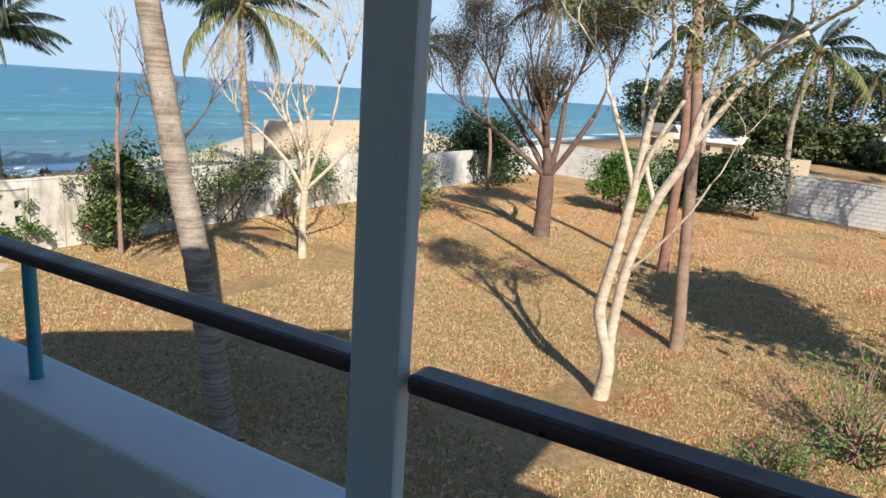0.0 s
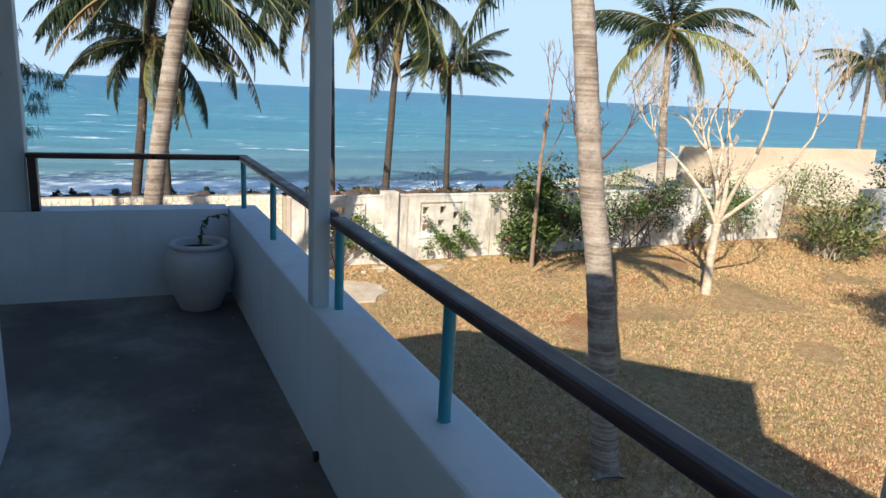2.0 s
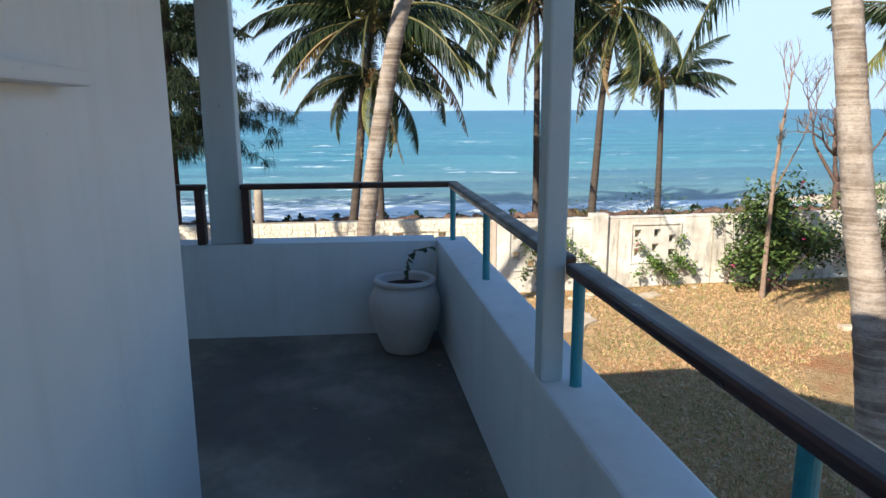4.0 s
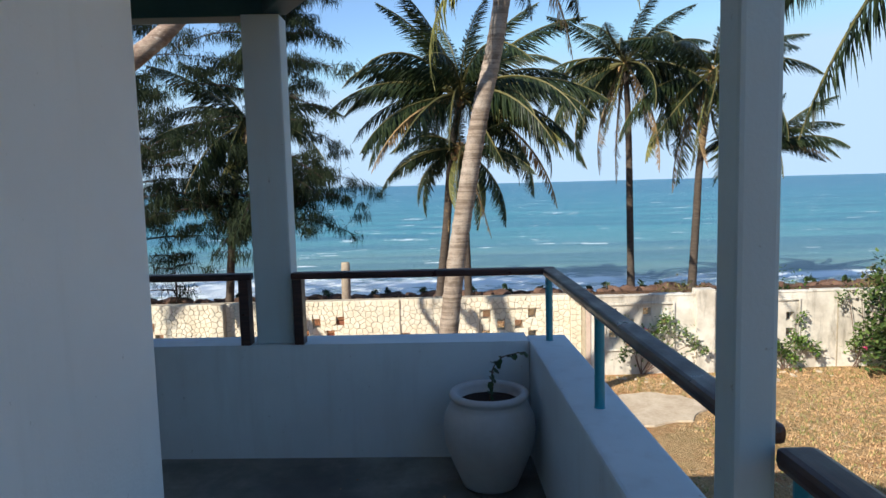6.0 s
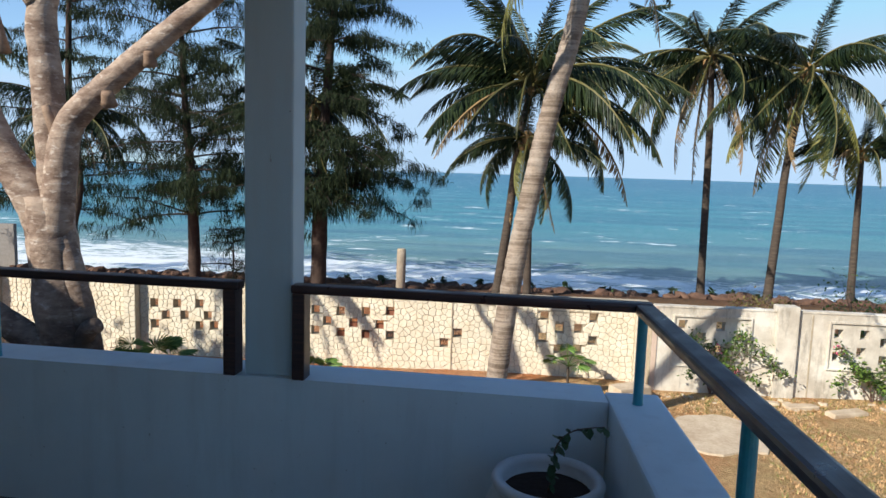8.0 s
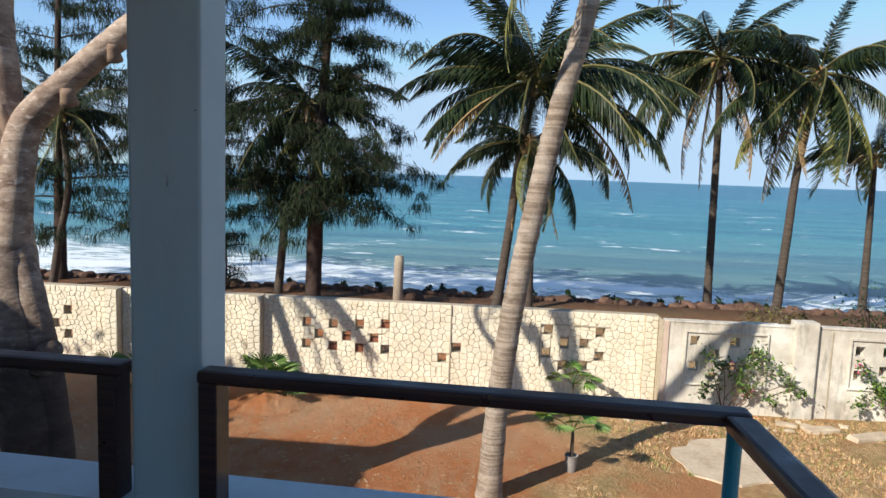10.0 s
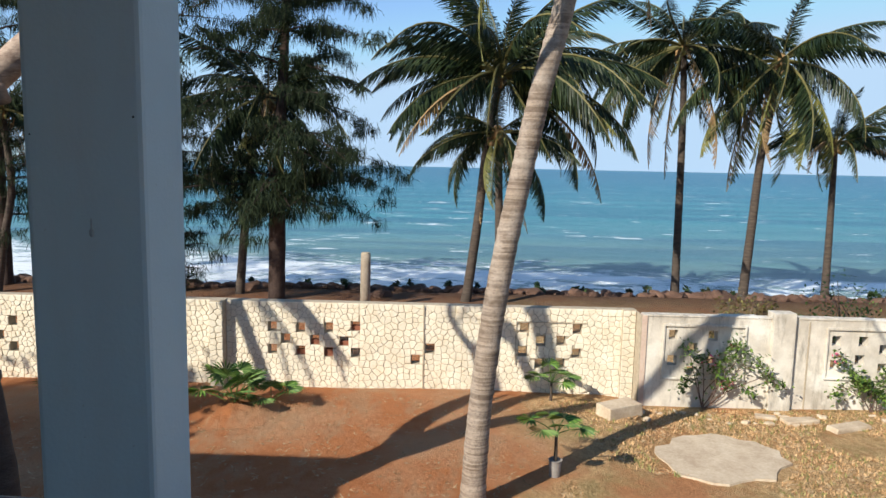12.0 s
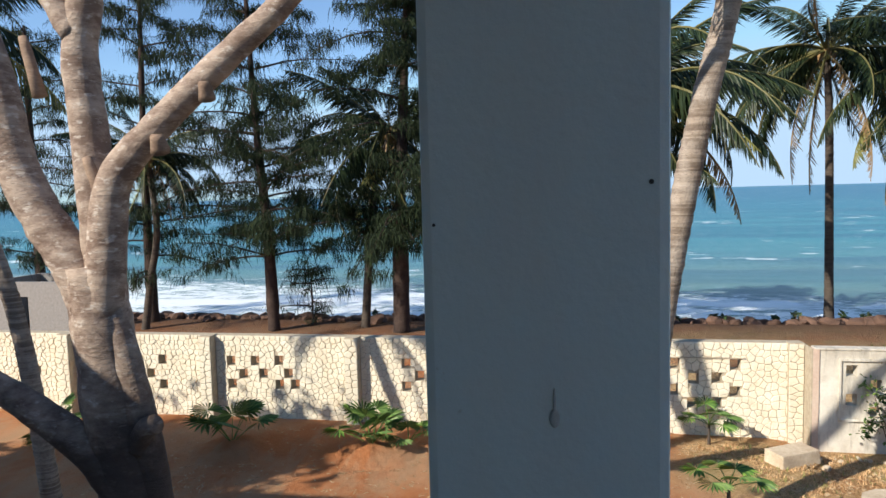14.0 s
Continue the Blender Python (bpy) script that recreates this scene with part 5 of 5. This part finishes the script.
# ---------- far walls of the garden ----------
bw = tagged(new("wall_back_block"), "whitewashed concrete block wall at the back of the garden", "wall", kind="structure")
bw.matrix_world = pose(-19.4, 46.0, G, 0, 0, -19.5)
part("core", box(bmesh.new(), 0, 38, -0.06, 0.06, -0.3, 2.05), M_MORTAR, bw)
br = random.Random(9)
bme = bpy.data.meshes.new("block")
tb = box(bmesh.new(), -0.195, 0.195, -0.03, 0.0, 0.008, 0.195, 0.006)
tb.to_mesh(bme)
tb.free()
bme.materials.append(M_BLOCK)
bv, bf = [], []
for row in range(10):
    for k in range(94):
        x = 0.2 + k * 0.405 + (0.2 if row % 2 else 0)
        if x > 37.8:
            continue
        if 14.5 < x < 26.0:
            b = new("block", bme)
            b.parent = bw
            b.matrix_basis = pose(x, -0.055 - br.uniform(0, 0.012), row * 0.203, 0, 0, br.uniform(-0.5, 0.5))
        else:
            a = len(bv)
            y_ = -0.085 - br.uniform(0, 0.01)
            z_ = row * 0.203
            bv += [(x - 0.195, y_, z_ + 0.008), (x + 0.195, y_, z_ + 0.008), (x + 0.195, y_, z_ + 0.195), (x - 0.195, y_, z_ + 0.195)]
            bv += [(q[0], -0.05, q[2]) for q in bv[-4:]]
            bf += [(a, a + 1, a + 2, a + 3), (a, a + 4, a + 5, a + 1), (a + 3, a + 2, a + 6, a + 7), (a, a + 3, a + 7, a + 4), (a + 1, a + 5, a + 6, a + 2)]
tagged(raw("blocks", bv, bf, M_BLOCK, bw), kind="stuff")
for x in (0.4, 7.0, 12.0, 18.1, 24.4, 31):
    boxed("pier", (x - 0.1, x + 0.1, -0.16, 0.1, -0.3, 2.15), M_MORTAR, bw, "dark concrete pier")
boxed("coping", (0, 38, -0.11, 0.1, 2.051, 2.11), M_PLASTER, bw)
solid("wall_side", (-18.6, -18.4, 29.5, 46.0, G - 0.3, 1.4), M_BLOCK, "whitewashed side wall near the far corner")
solid("wall_beach", (-29.0, -28.6, 29.3, 46.0, G - 0.6, 2.3), M_SAND, "long pale sand-coloured wall beyond the garden")
dune = bmesh.new()
bmesh.ops.create_grid(dune, x_segments=40, y_segments=20, size=1, matrix=Matrix.LocRotScale((-32, 42, G), Euler((0, 0, 0.3)), (9, 14, 1)))
for q in dune.verts:
    dx, dy = (q.co.x + 32) / 9, (q.co.y - 42) / 14
    q.co.z += 2.7 * max(0, 1 - dx * dx - dy * dy) + 0.15 * noise.noise(q.co * 0.5) - 0.2
tagged(part("dune", dune, M_SAND, smooth=True), "pale sand bank beyond the garden", "dune", kind="structure")


# ---------- far buildings ----------
def hut(label, x, y, w, d, h, rz, wallm, roofm):
    ob = thing("building", (x, y, G), label, "building", "far buildings", rz)
    boxed("wall", (0, w, 0, d, 0, h), wallm, ob)
    bm = bmesh.new()
    for a, b in ((0, 1),):
        p = [(-0.4, -0.4, h), (w + 0.4, -0.4, h), (w + 0.4, d / 2, h + d * 0.28), (-0.4, d / 2, h + d * 0.28), (-0.4, d + 0.4, h), (w + 0.4, d + 0.4, h)]
        vs = [bm.verts.new(q) for q in p] + [bm.verts.new((q[0], q[1], q[2] + 0.12)) for q in p]
        for f in ((0, 1, 2, 3), (3, 2, 5, 4), (6, 7, 8, 9), (9, 8, 11, 10), (0, 1, 7, 6), (4, 5, 11, 10), (0, 3, 9, 6), (3, 4, 10, 9), (1, 2, 8, 7), (2, 5, 11, 8)):
            bm.faces.new([vs[k] for k in f])
    part("roof", bm, roofm, ob)
    for k in range(max(1, int(w // 2.2))):
        win = boxed("window", (0.7 + k * 2.2, 1.6 + k * 2.2, -0.03, 0.02, h * 0.4, h * 0.78), M_SOIL, ob)
        boxed("frame", (0.65 + k * 2.2, 1.65 + k * 2.2, -0.05, 0.0, h * 0.36, h * 0.4), M_WHITE, win)
    return ob


hut("low white building with a pale roof among trees", -19, 80, 9, 5, 1.7, -10, M_SAND, M_WHITE)
hut("small white house far across the open ground", -1, 112, 5, 4, 2.4, -5, M_WHITE, M_WHITE)
hut("white shed far across the open ground", 7, 96, 4.5, 3, 2.6, -5, M_WHITE, M_WHITE)
hut("small pale house with a rusty roof by the beach", -19.5, 76, 2.2, 3, 2.4, -5, M_SAND, M_ROOF)
solid("wall_lane", (-12.5, -2.5, 60.0, 60.25, G, 1.3), M_SAND, "low sandy wall across the open ground")

# grey ruin on the shore
ruin = thing("ruin", (-31.5, -23.2, G - 0.2), "roofless grey block ruin on the shore", "building")
rb = bmesh.new()
for b in ((0, 3.2, 0, 0.2, 0, 2.2), (0, 0.2, 0.2, 3.0, 0, 2.2), (3.0, 3.2, 0.2, 1.6, 0, 1.7), (3.0, 3.2, 2.2, 4.0, 0, 2.2), (3.0, 3.2, 1.6, 2.2, 1.6, 2.2)):
    box(rb, *b)
part("wall", rb, M_GREYPOT, ruin)

# ---------- shoreline rocks and the concrete post ----------
rockr = random.Random(21)
rock_meshes = []
for k in range(6):
    bm = bmesh.new()
    bmesh.ops.create_icosphere(bm, subdivisions=2, radius=0.5)
    for q in bm.verts:
        q.co *= 1 + 0.5 * noise.noise(q.co * 2.2 + Vector((k * 9, 0, 0)))
        q.co.z *= 0.65
    me = bpy.data.meshes.new("rock")
    bm.to_mesh(me)
    bm.free()
    me.materials.append(M_ROCK)
    rock_meshes.append(me)
bank = tagged(new("rock_bank"), "bank of dark rocks along the shore", "rocks", kind="structure")
for k in range(520):
    y = -22 + k * 0.092 + rockr.uniform(-0.2, 0.2)
    x = -33.0 - 0.018 * (y + 8) + rockr.gauss(0, 0.95)
    o = new("rock", rockr.choice(rock_meshes))
    o.parent = bank
    s = rockr.uniform(0.25, 0.8)
    o.matrix_basis = Matrix.LocRotScale((x, y, land_height(x, y) + 0.06), Euler((rockr.uniform(-0.4, 0.4), rockr.uniform(-0.4, 0.4), rockr.uniform(0, 6.3))), (s * rockr.uniform(0.8, 1.4), s * rockr.uniform(0.8, 1.4), s))
for k in range(26):
    y = -8 + k * 1.25 + rockr.uniform(-0.6, 0.6)
    x = -33.0 + rockr.uniform(-0.5, 0.5)
    bush("agave", "small spiky dune plant on the rock bank", (x, y, land_height(x, y) + 0.1), (0.22, 0.22, 0.36), 46, M_LEAFDARK, 400 + k, 0.24, 5, group="dune plants", blobs=3)
cp = thing("concrete_post", (-27.5, -2.05, G - 0.1), "weathered round concrete post behind the sea wall", "post")
v, f = [], []
tube(v, f, [(0, 0, 0), (0, 0, 0.8), (0, 0.01, 1.7), (0, 0.01, 2.08)], [0.19, 0.18, 0.18, 0.17], 14)
raw("shaft", v, f, M_POSTGREY, cp, smooth=True)
v, f = [], []
tube(v, f, [(0, 0.01, 2.082), (0, 0.01, 2.13)], [0.16, 0.14], 12)
raw("cap", v, f, M_MORTAR, cp, "broken dark top")


# ---------- things on the ground ----------
def slab_shape(bm, rx, ry, h, seed, n=26):
    r = random.Random(seed)
    top, bot = [], []
    for k in range(n):
        a = 2 * math.pi * k / n
        q = r.uniform(0.86, 1.08)
        top.append(bm.verts.new((rx * q * math.cos(a) * 0.985, ry * q * math.sin(a) * 0.985, h)))
        bot.append(bm.verts.new((rx * q * math.cos(a), ry * q * math.sin(a), 0)))
    bm.faces.new(top)
    for k in range(n):
        bm.faces.new((bot[k], bot[(k + 1) % n], top[(k + 1) % n], top[k]))
    return bm


manhole = thing("cement_slab", (-15.75, 5.9, land_height(-15.75, 5.9) - 0.055), "cracked pale cement slab set flush in the lawn", "slab", rz=-62)
part("slab", slab_shape(bmesh.new(), 1.25, 1.0, 0.08, 3), M_SLAB, manhole)


def block_stone(label, x, y, lx, ly, lz, rz, seed, mat=M_SLAB):
    ob = thing("stone_block", (x, y, land_height(x, y) - 0.03), label, "stone", "loose stones", rz)
    bm = box(bmesh.new(), -lx / 2, lx / 2, -ly / 2, ly / 2, 0, lz, 0.03)
    for q in bm.verts:
        q.co += Vector([noise.noise(q.co * 6 + Vector((seed, k * 7, 0))) * 0.035 for k in range(3)])
    part("block", bm, mat, ob)


block_stone("broken pale concrete block lying by the wall", -17.6, 4.55, 0.45, 0.85, 0.26, 28, 1)
block_stone("flat pale rubble stones lying by the wall", -17.4, 9.1, 0.3, 0.9, 0.12, 20, 2)
block_stone("flat pale rubble stones lying by the wall", -17.75, 8.3, 0.3, 0.7, 0.1, 10, 3)
block_stone("flat pale rubble stones lying by the wall", -17.95, 7.7, 0.22, 0.4, 0.09, -15, 4)
block_stone("small pale stone on the lawn", -14.2, 12.5, 0.25, 0.3, 0.12, -15, 5)
pr = random.Random(33)
for k in range(34):
    y = pr.uniform(4.6, 11.5)
    block_stone("small loose stone at the foot of the wall", -17.9 + pr.uniform(-0.3, 0.45), y, pr.uniform(0.06, 0.16), pr.uniform(0.06, 0.18), pr.uniform(0.04, 0.09), pr.uniform(0, 180), 10 + k)


# fan palms
def fan_palm(label, x, y, z, scale, n, seed, stem=0.0, spread=70):
    r = random.Random(seed)
    ob = thing("fan_palm", (x, y, z), label, "palm shrub", "fan palms")
    if stem:
        v, f = [], []
        tube(v, f, [(0, 0, 0), (0.01, 0, stem * 0.5), (0, 0, stem)], [0.05 * scale, 0.04 * scale, 0.035 * scale], 8)
        raw("stem", v, f, M_PALMDARK, ob)
    for k in range(n):
        az, el = k * 137.5 + r.uniform(-20, 20), r.uniform(15, 15 + spread)
        d = Vector((math.cos(radians(az)) * math.cos(radians(el)), math.sin(radians(az)) * math.cos(radians(el)), math.sin(radians(el))))
        p0 = Vector((0, 0, stem))
        L = scale * r.uniform(0.5, 0.8)
        p1 = p0 + d * L
        v, f = [], []
        tube(v, f, [p0, (p0 + p1) / 2 + Vector((0, 0, 0.03)), p1], [0.012, 0.01, 0.008], 4)
        side = d.cross(Vector((0, 0, 1))).normalized()
        upv = side.cross(d).normalized()
        fwd = (d - upv * 0.45).normalized()
        R = scale * r.uniform(0.36, 0.5)
        m = 17
        for q in range(m):
            t = radians(-125 + 250 * q / (m - 1))
            t2 = t + radians(13)
            a, b = fwd * math.cos(t) + side * math.sin(t), fwd * math.cos(t2) + side * math.sin(t2)
            mid = (a + b).normalized()
            i = len(v)
            v += [p1, p1 + a * R * 0.6 + upv * 0.02 * scale, p1 + mid * R * r.uniform(0.92, 1.08) - Vector((0, 0, 0.12 * R)), p1 + b * R * 0.6 - upv * 0.02 * scale]
            f.append((i, i + 1, i + 2, i + 3))
        raw("leaf", v, f, M_LEAFBRIGHT if r.random() < 0.75 else M_LEAF, ob)
    return ob


def mound(x, y, rx, ry, h, seed):
    bm = bmesh.new()
    bmesh.ops.create_grid(bm, x_segments=22, y_segments=22, size=1)
    for q in bm.verts:
        d = min(1, math.hypot(q.co.x, q.co.y))
        q.co.z = h * (1 - d * d) * (1 + 0.5 * noise.noise(q.co * 5 + Vector((seed, 0, 0)))) - 0.05
        q.co.x *= rx
        q.co.y *= ry
    ob = part("soil_mound", bm, M_GROUND, smooth=True)
    ob.location = (x, y, land_height(x, y))
    return tagged(ob, "loose mound of red soil round a planted palm", "mound", "soil mounds")


mound(-17.3, -3.15, 0.85, 0.9, 0.25, 1)
mound(-17.1, -6.2, 0.8, 0.9, 0.22, 2)
fan_palm("bright green young fan palm planted in a soil mound", -17.3, -3.3, land_height(-17.3, -3.3) + 0.1, 0.95, 12, 1)
fan_palm("small bright green fan palm in a soil mound", -17.5, -2.6, land_height(-17.5, -2.6) + 0.1, 0.7, 7, 2)
fan_palm("green young fan palm with round pleated leaves", -17.1, -6.2, land_height(-17.1, -6.2) + 0.1, 1.15, 8, 3)
fan_palm("green young fan palm beside the wall", -17.3, -10.4, land_height(-17.3, -10.4), 0.9, 9, 4)
fan_palm("young fan palm on a short stem by the stone wall", -18.3, 3.25, land_height(-18.3, 3.25), 0.66, 7, 5, 0.4, 40)
potx, poty = -14.95, 2.87
fan_palm("small fan palm with drooping leaves growing in a grey pot", potx, poty, land_height(potx, poty) + 0.28, 0.72, 6, 6, 0.45, 30)


def lathe(profile, sides=40):
    bm = bmesh.new()
    rings = [[bm.verts.new((r * math.cos(2 * math.pi * k / sides), r * math.sin(2 * math.pi * k / sides), z)) for k in range(sides)] for r, z in profile]
    for a, b in zip(rings, rings[1:]):
        for k in range(sides):
            bm.faces.new((a[k], a[(k + 1) % sides], b[(k + 1) % sides], b[k]))
    bm.faces.new(rings[0][::-1])
    bm.faces.new(rings[-1])
    return bm


gp = thing("plant_pot", (potx, poty, land_height(potx, poty) - 0.01), "grey plastic nursery pot standing on the soil", "pot")
part("pot", lathe([(0.085, 0), (0.11, 0.27), (0.12, 0.3), (0.105, 0.3), (0.1, 0.27)], 20), M_GREYPOT, gp, smooth=None)

# ---------- balcony pots and plants ----------
px, py = -4.90, 1.64
jar = thing("plant_pot", (px, py, F), "large round white-glazed pot standing in the balcony corner", "pot")
prof = [(0.13, 0.0), (0.14, 0.005), (0.15, 0.03), (0.185, 0.11), (0.22, 0.2), (0.232, 0.28), (0.226, 0.34), (0.2, 0.395), (0.183, 0.415), (0.186, 0.425), (0.196, 0.432), (0.2, 0.445), (0.193, 0.458), (0.178, 0.462), (0.163, 0.456), (0.158, 0.44), (0.156, 0.40)]
part("pot", lathe([(q[0] * 0.935, q[1] * 0.975) for q in prof], 64), M_POT, jar, smooth=True)
part("soil", lathe([(0.145, 0.392), (0.145, 0.396), (0.08, 0.403)], 32), M_SOIL, jar, "dark damp soil")
twig = thing("seedling", (px + 0.02, py + 0.0, F + 0.398), "leggy seedling with small dark leaves growing in the white pot", "plant")
v, f = [], []
sp = spline([(0, 0, 0), (0.01, 0.015, 0.09), (0.0, 0.02, 0.16), (0.0, 0.07, 0.215), (0.0, 0.17, 0.235)], 18)
tube(v, f, sp, [0.005 - 0.0002 * k for k in range(18)], 6)
raw("stem", v, f, M_BARKDARK, twig)
lr = random.Random(8)
for k, q in enumerate(sp[2:]):
    for s in (-1, 1):
        v, f = [], []
        d = Vector((s * 0.8, lr.uniform(-0.5, 0.5), lr.uniform(-0.6, 0.3))).normalized()
        sd = d.cross(Vector((0, 0.3, 1))).normalized()
        L = lr.uniform(0.034, 0.056)
        v = [q, q + d * L * 0.35 + sd * L * 0.26, q + d * L * 0.75 + sd * L * 0.2, q + d * L, q + d * L * 0.75 - sd * L * 0.2, q + d * L * 0.35 - sd * L * 0.26]
        raw("leaf", v, [(0, 1, 2, 3, 4, 5)], M_LEAFDARK, twig)

sx, sy = -1.57, 0.955
spot = thing("plant_pot", (sx, sy, F), "small white pot by the house wall", "pot")
part("pot", lathe([(0.08, 0), (0.12, 0.23), (0.135, 0.325), (0.12, 0.325), (0.115, 0.29)], 28), M_POT, spot, smooth=None)
succ = thing("succulent", (sx, sy, F + 0.295), "leggy succulent with paddle leaves, some withered brown", "plant")
v, f = [], []
stem = spline([(0, 0, -0.028), (0.015, 0.01, 0.16), (0.02, 0.0, 0.3), (0.02, -0.015, 0.42), (0.02, -0.02, 0.56)], 16)
tube(v, f, stem, [0.013 - 0.0004 * k for k in range(16)], 8)
raw("stem", v, f, M_SUCCSTEM, succ, smooth=True)


def paddle(p, d, L, w, mat, curl=0.0, thick=0.006):
    p, d = Vector(p), Vector(d).normalized()
    side = d.cross(Vector((1, 0.1, 0))).normalized()
    n = side.cross(d).normalized()
    bm = bmesh.new()
    rows = []
    for k in range(9):
        u = k / 8
        ww = w * (0.22 + 0.78 * math.sin(math.pi * min(1, u ** 1.5 * 0.93))) if k < 8 else w * 0.3
        c = p + d * L * u + n * curl * u * u
        rows.append([bm.verts.new(c + side * ww * s * 0.5 + n * thick * (1 - abs(s)) * g) for s, g in ((-1, 0), (-0.5, 1), (0.5, 1), (1, 0), (0.5, -1), (-0.5, -1))])
    for a, b in zip(rows, rows[1:]):
        for k in range(6):
            bm.faces.new((a[k], a[(k + 1) % 6], b[(k + 1) % 6], b[k]))
    bm.faces.new(rows[0][::-1])
    bm.faces.new(rows[-1])
    return part("leaf", bm, mat, succ, smooth=True)


paddle((0.02, -0.02, 0.53), (0.1, -0.1, 1), 0.11, 0.055, M_SUCC)
paddle((0.02, -0.02, 0.50), (0.0, -0.9, 0.28), 0.075, 0.026, M_SUCC)
paddle((0.02, -0.02, 0.50), (0.0, 0.85, 0.5), 0.08, 0.028, M_SUCC)
paddle((0.02, -0.02, 0.52), (0.3, -0.4, 0.15), 0.03, 0.02, M_SUCC)
paddle((0.02, -0.01, 0.40), (0.0, -0.22, 1), 0.08, 0.02, M_SUCC)
paddle((0.02, -0.01, 0.40), (0.0, 0.25, 1), 0.09, 0.024, M_SUCC)
paddle((0.02, 0.0, 0.33), (0.1, -0.95, 0.3), 0.13, 0.022, M_SUCC)
paddle((0.02, -0.11, 0.365), (0.2, -0.8, 0.5), 0.06, 0.035, M_DEAD, 0.02)
paddle((0.05, -0.01, 0.37), (0.4, -0.5, 0.3), 0.05, 0.05, M_DEAD, 0.03)
paddle((0.02, 0.0, 0.34), (0.0, 0.6, 0.8), 0.11, 0.022, M_SUCC)
paddle((0.02, 0.06, 0.42), (0.1, 0.5, -0.4), 0.045, 0.02, M_DEAD, 0.02)
for yy, zz in ((-0.09, 0.37), (0.0, 0.35), (0.08, 0.375)):
    paddle((0.03, yy * 0.4, zz - 0.01), (0.25, yy * 9, 0.35), 0.06, 0.045, M_DEAD, 0.02)

# ---------- grass and litter, the smallest things last ----------
gr = random.Random(77)


def blades(name, label, n, region, mat, h, w, seed, lawn=True, flat=0.0):
    r = random.Random(seed)
    v, f = [], []
    for _ in range(n):
        x0, x1, y0, y1 = region
        x, y = r.uniform(x0, x1), r.uniform(y0, y1)
        if lawn and (y < 2.9 + 1.6 * noise.noise(Vector((x * 0.35, y * 0.35, 3))) or noise.noise(Vector((x * 0.45, y * 0.45, 9))) < -0.32):
            continue
        if (x + 15.75) ** 2 / 1.0 + (y - 5.9) ** 2 / 1.5 < 1 or (x < -18.3 and y < 25):
            continue
        z = land_height(x, y)
        for q in range(3):
            a = r.uniform(0, 6.28)
            hh = h * r.uniform(0.5, 1.3)
            d = Vector((math.cos(a), math.sin(a), 0))
            s = Vector((-d.y, d.x, 0)) * w
            b = Vector((x + r.uniform(-0.04, 0.04), y + r.uniform(-0.04, 0.04), z))
            lean = r.uniform(0.3, 1.1) + flat
            i = len(v)
            v += [b - s, b + s, b + d * hh * lean + Vector((0, 0, hh * (1 - flat * 0.9)))]
            f.append((i, i + 1, i + 2))
    return tagged(raw(name, v, f, mat), label, "grass", kind="stuff")


blades("grass", "short dry lawn grass, straw coloured", 60000, (-18.3, 4, 2.2, 20), M_GRASS, 0.045, 0.009, 1)
blades("grass", "short dry lawn grass farther off", 50000, (-18.3, 8, 18, 38), M_GRASS, 0.055, 0.014, 2)
blades("grass", "greener tufts in the dry lawn", 13000, (-18.3, 4, 3.4, 24), M_GRASSG, 0.07, 0.011, 3)
blades("leaf_litter", "fallen leaves and straw scattered on the lawn", 26000, (-18.3, 4, 2.6, 24), M_LITTER, 0.055, 0.022, 4, True, 0.8)
blades("leaf_litter", "fallen twigs and leaves on bare red soil", 1800, (-18.3, -9, -8, 3.2), M_LITTER, 0.06, 0.012, 5, False, 0.9)
blades("grass", "rough dry grass behind the sea wall", 5000, (-32.5, -20, 5, 40), M_GRASS, 0.16, 0.012, 6, False)

# marks on the near post and bits on the balcony floor
near_post = [o for o in scene.objects if o.name.startswith("post") and o.parent is None and abs(o.location.x + 5.3675) < 0.05][0]
hx = 0.078


def mark(y, z, ry, rz, label):
    bm = bmesh.new()
    bmesh.ops.create_icosphere(bm, subdivisions=2, radius=1, matrix=Matrix.LocRotScale((hx, y - 0.563, z - P), None, (0.0015, ry, rz)))
    part("stain", bm, M_MARK if "nail" in label else M_STAIN, near_post, label, smooth=True)


mark(0.571, 4.455, 0.0045, 0.008, "faint grey drip mark in the paint")
mark(0.571, 4.468, 0.0015, 0.012, "faint grey drip mark in the paint")
mark(0.4775, 4.61, 0.0015, 0.0015, "small nail hole")
mark(0.645, 4.64, 0.002, 0.002, "small nail hole")
drain = tagged(part("drain", lathe([(0.018, 0), (0.02, 0.02), (0.014, 0.02), (0.012, 0.004)], 14), M_MARK), "small dark drain spout at the foot of the parapet", "drain")
drain.matrix_world = pose(-2.75, 1.878, 3.02, 90, 0, 0)
fr_ = random.Random(12)
v, f = [], []
for k in range(170):
    x, y = fr_.uniform(-5.1, 0.5), 1.88 - abs(fr_.gauss(0, 0.45))
    if y < 0.78:
        continue
    a, s = fr_.uniform(0, 6.3), fr_.uniform(0.003, 0.011)
    i = len(v)
    d1, d2 = Vector((math.cos(a), math.sin(a), 0)) * s, Vector((-math.sin(a), math.cos(a), 0)) * s * 0.5
    c = Vector((x, y, F + 0.002))
    v += [c - d1, c - d2 + Vector((0, 0, 0.002)), c + d1, c + d2 + Vector((0, 0, 0.004))]
    f.append((i, i + 1, i + 2, i + 3))
tagged(raw("floor_litter", v, f, M_LITTER), "dry leaf crumbs and paint flakes on the cement floor", "litter", kind="stuff")
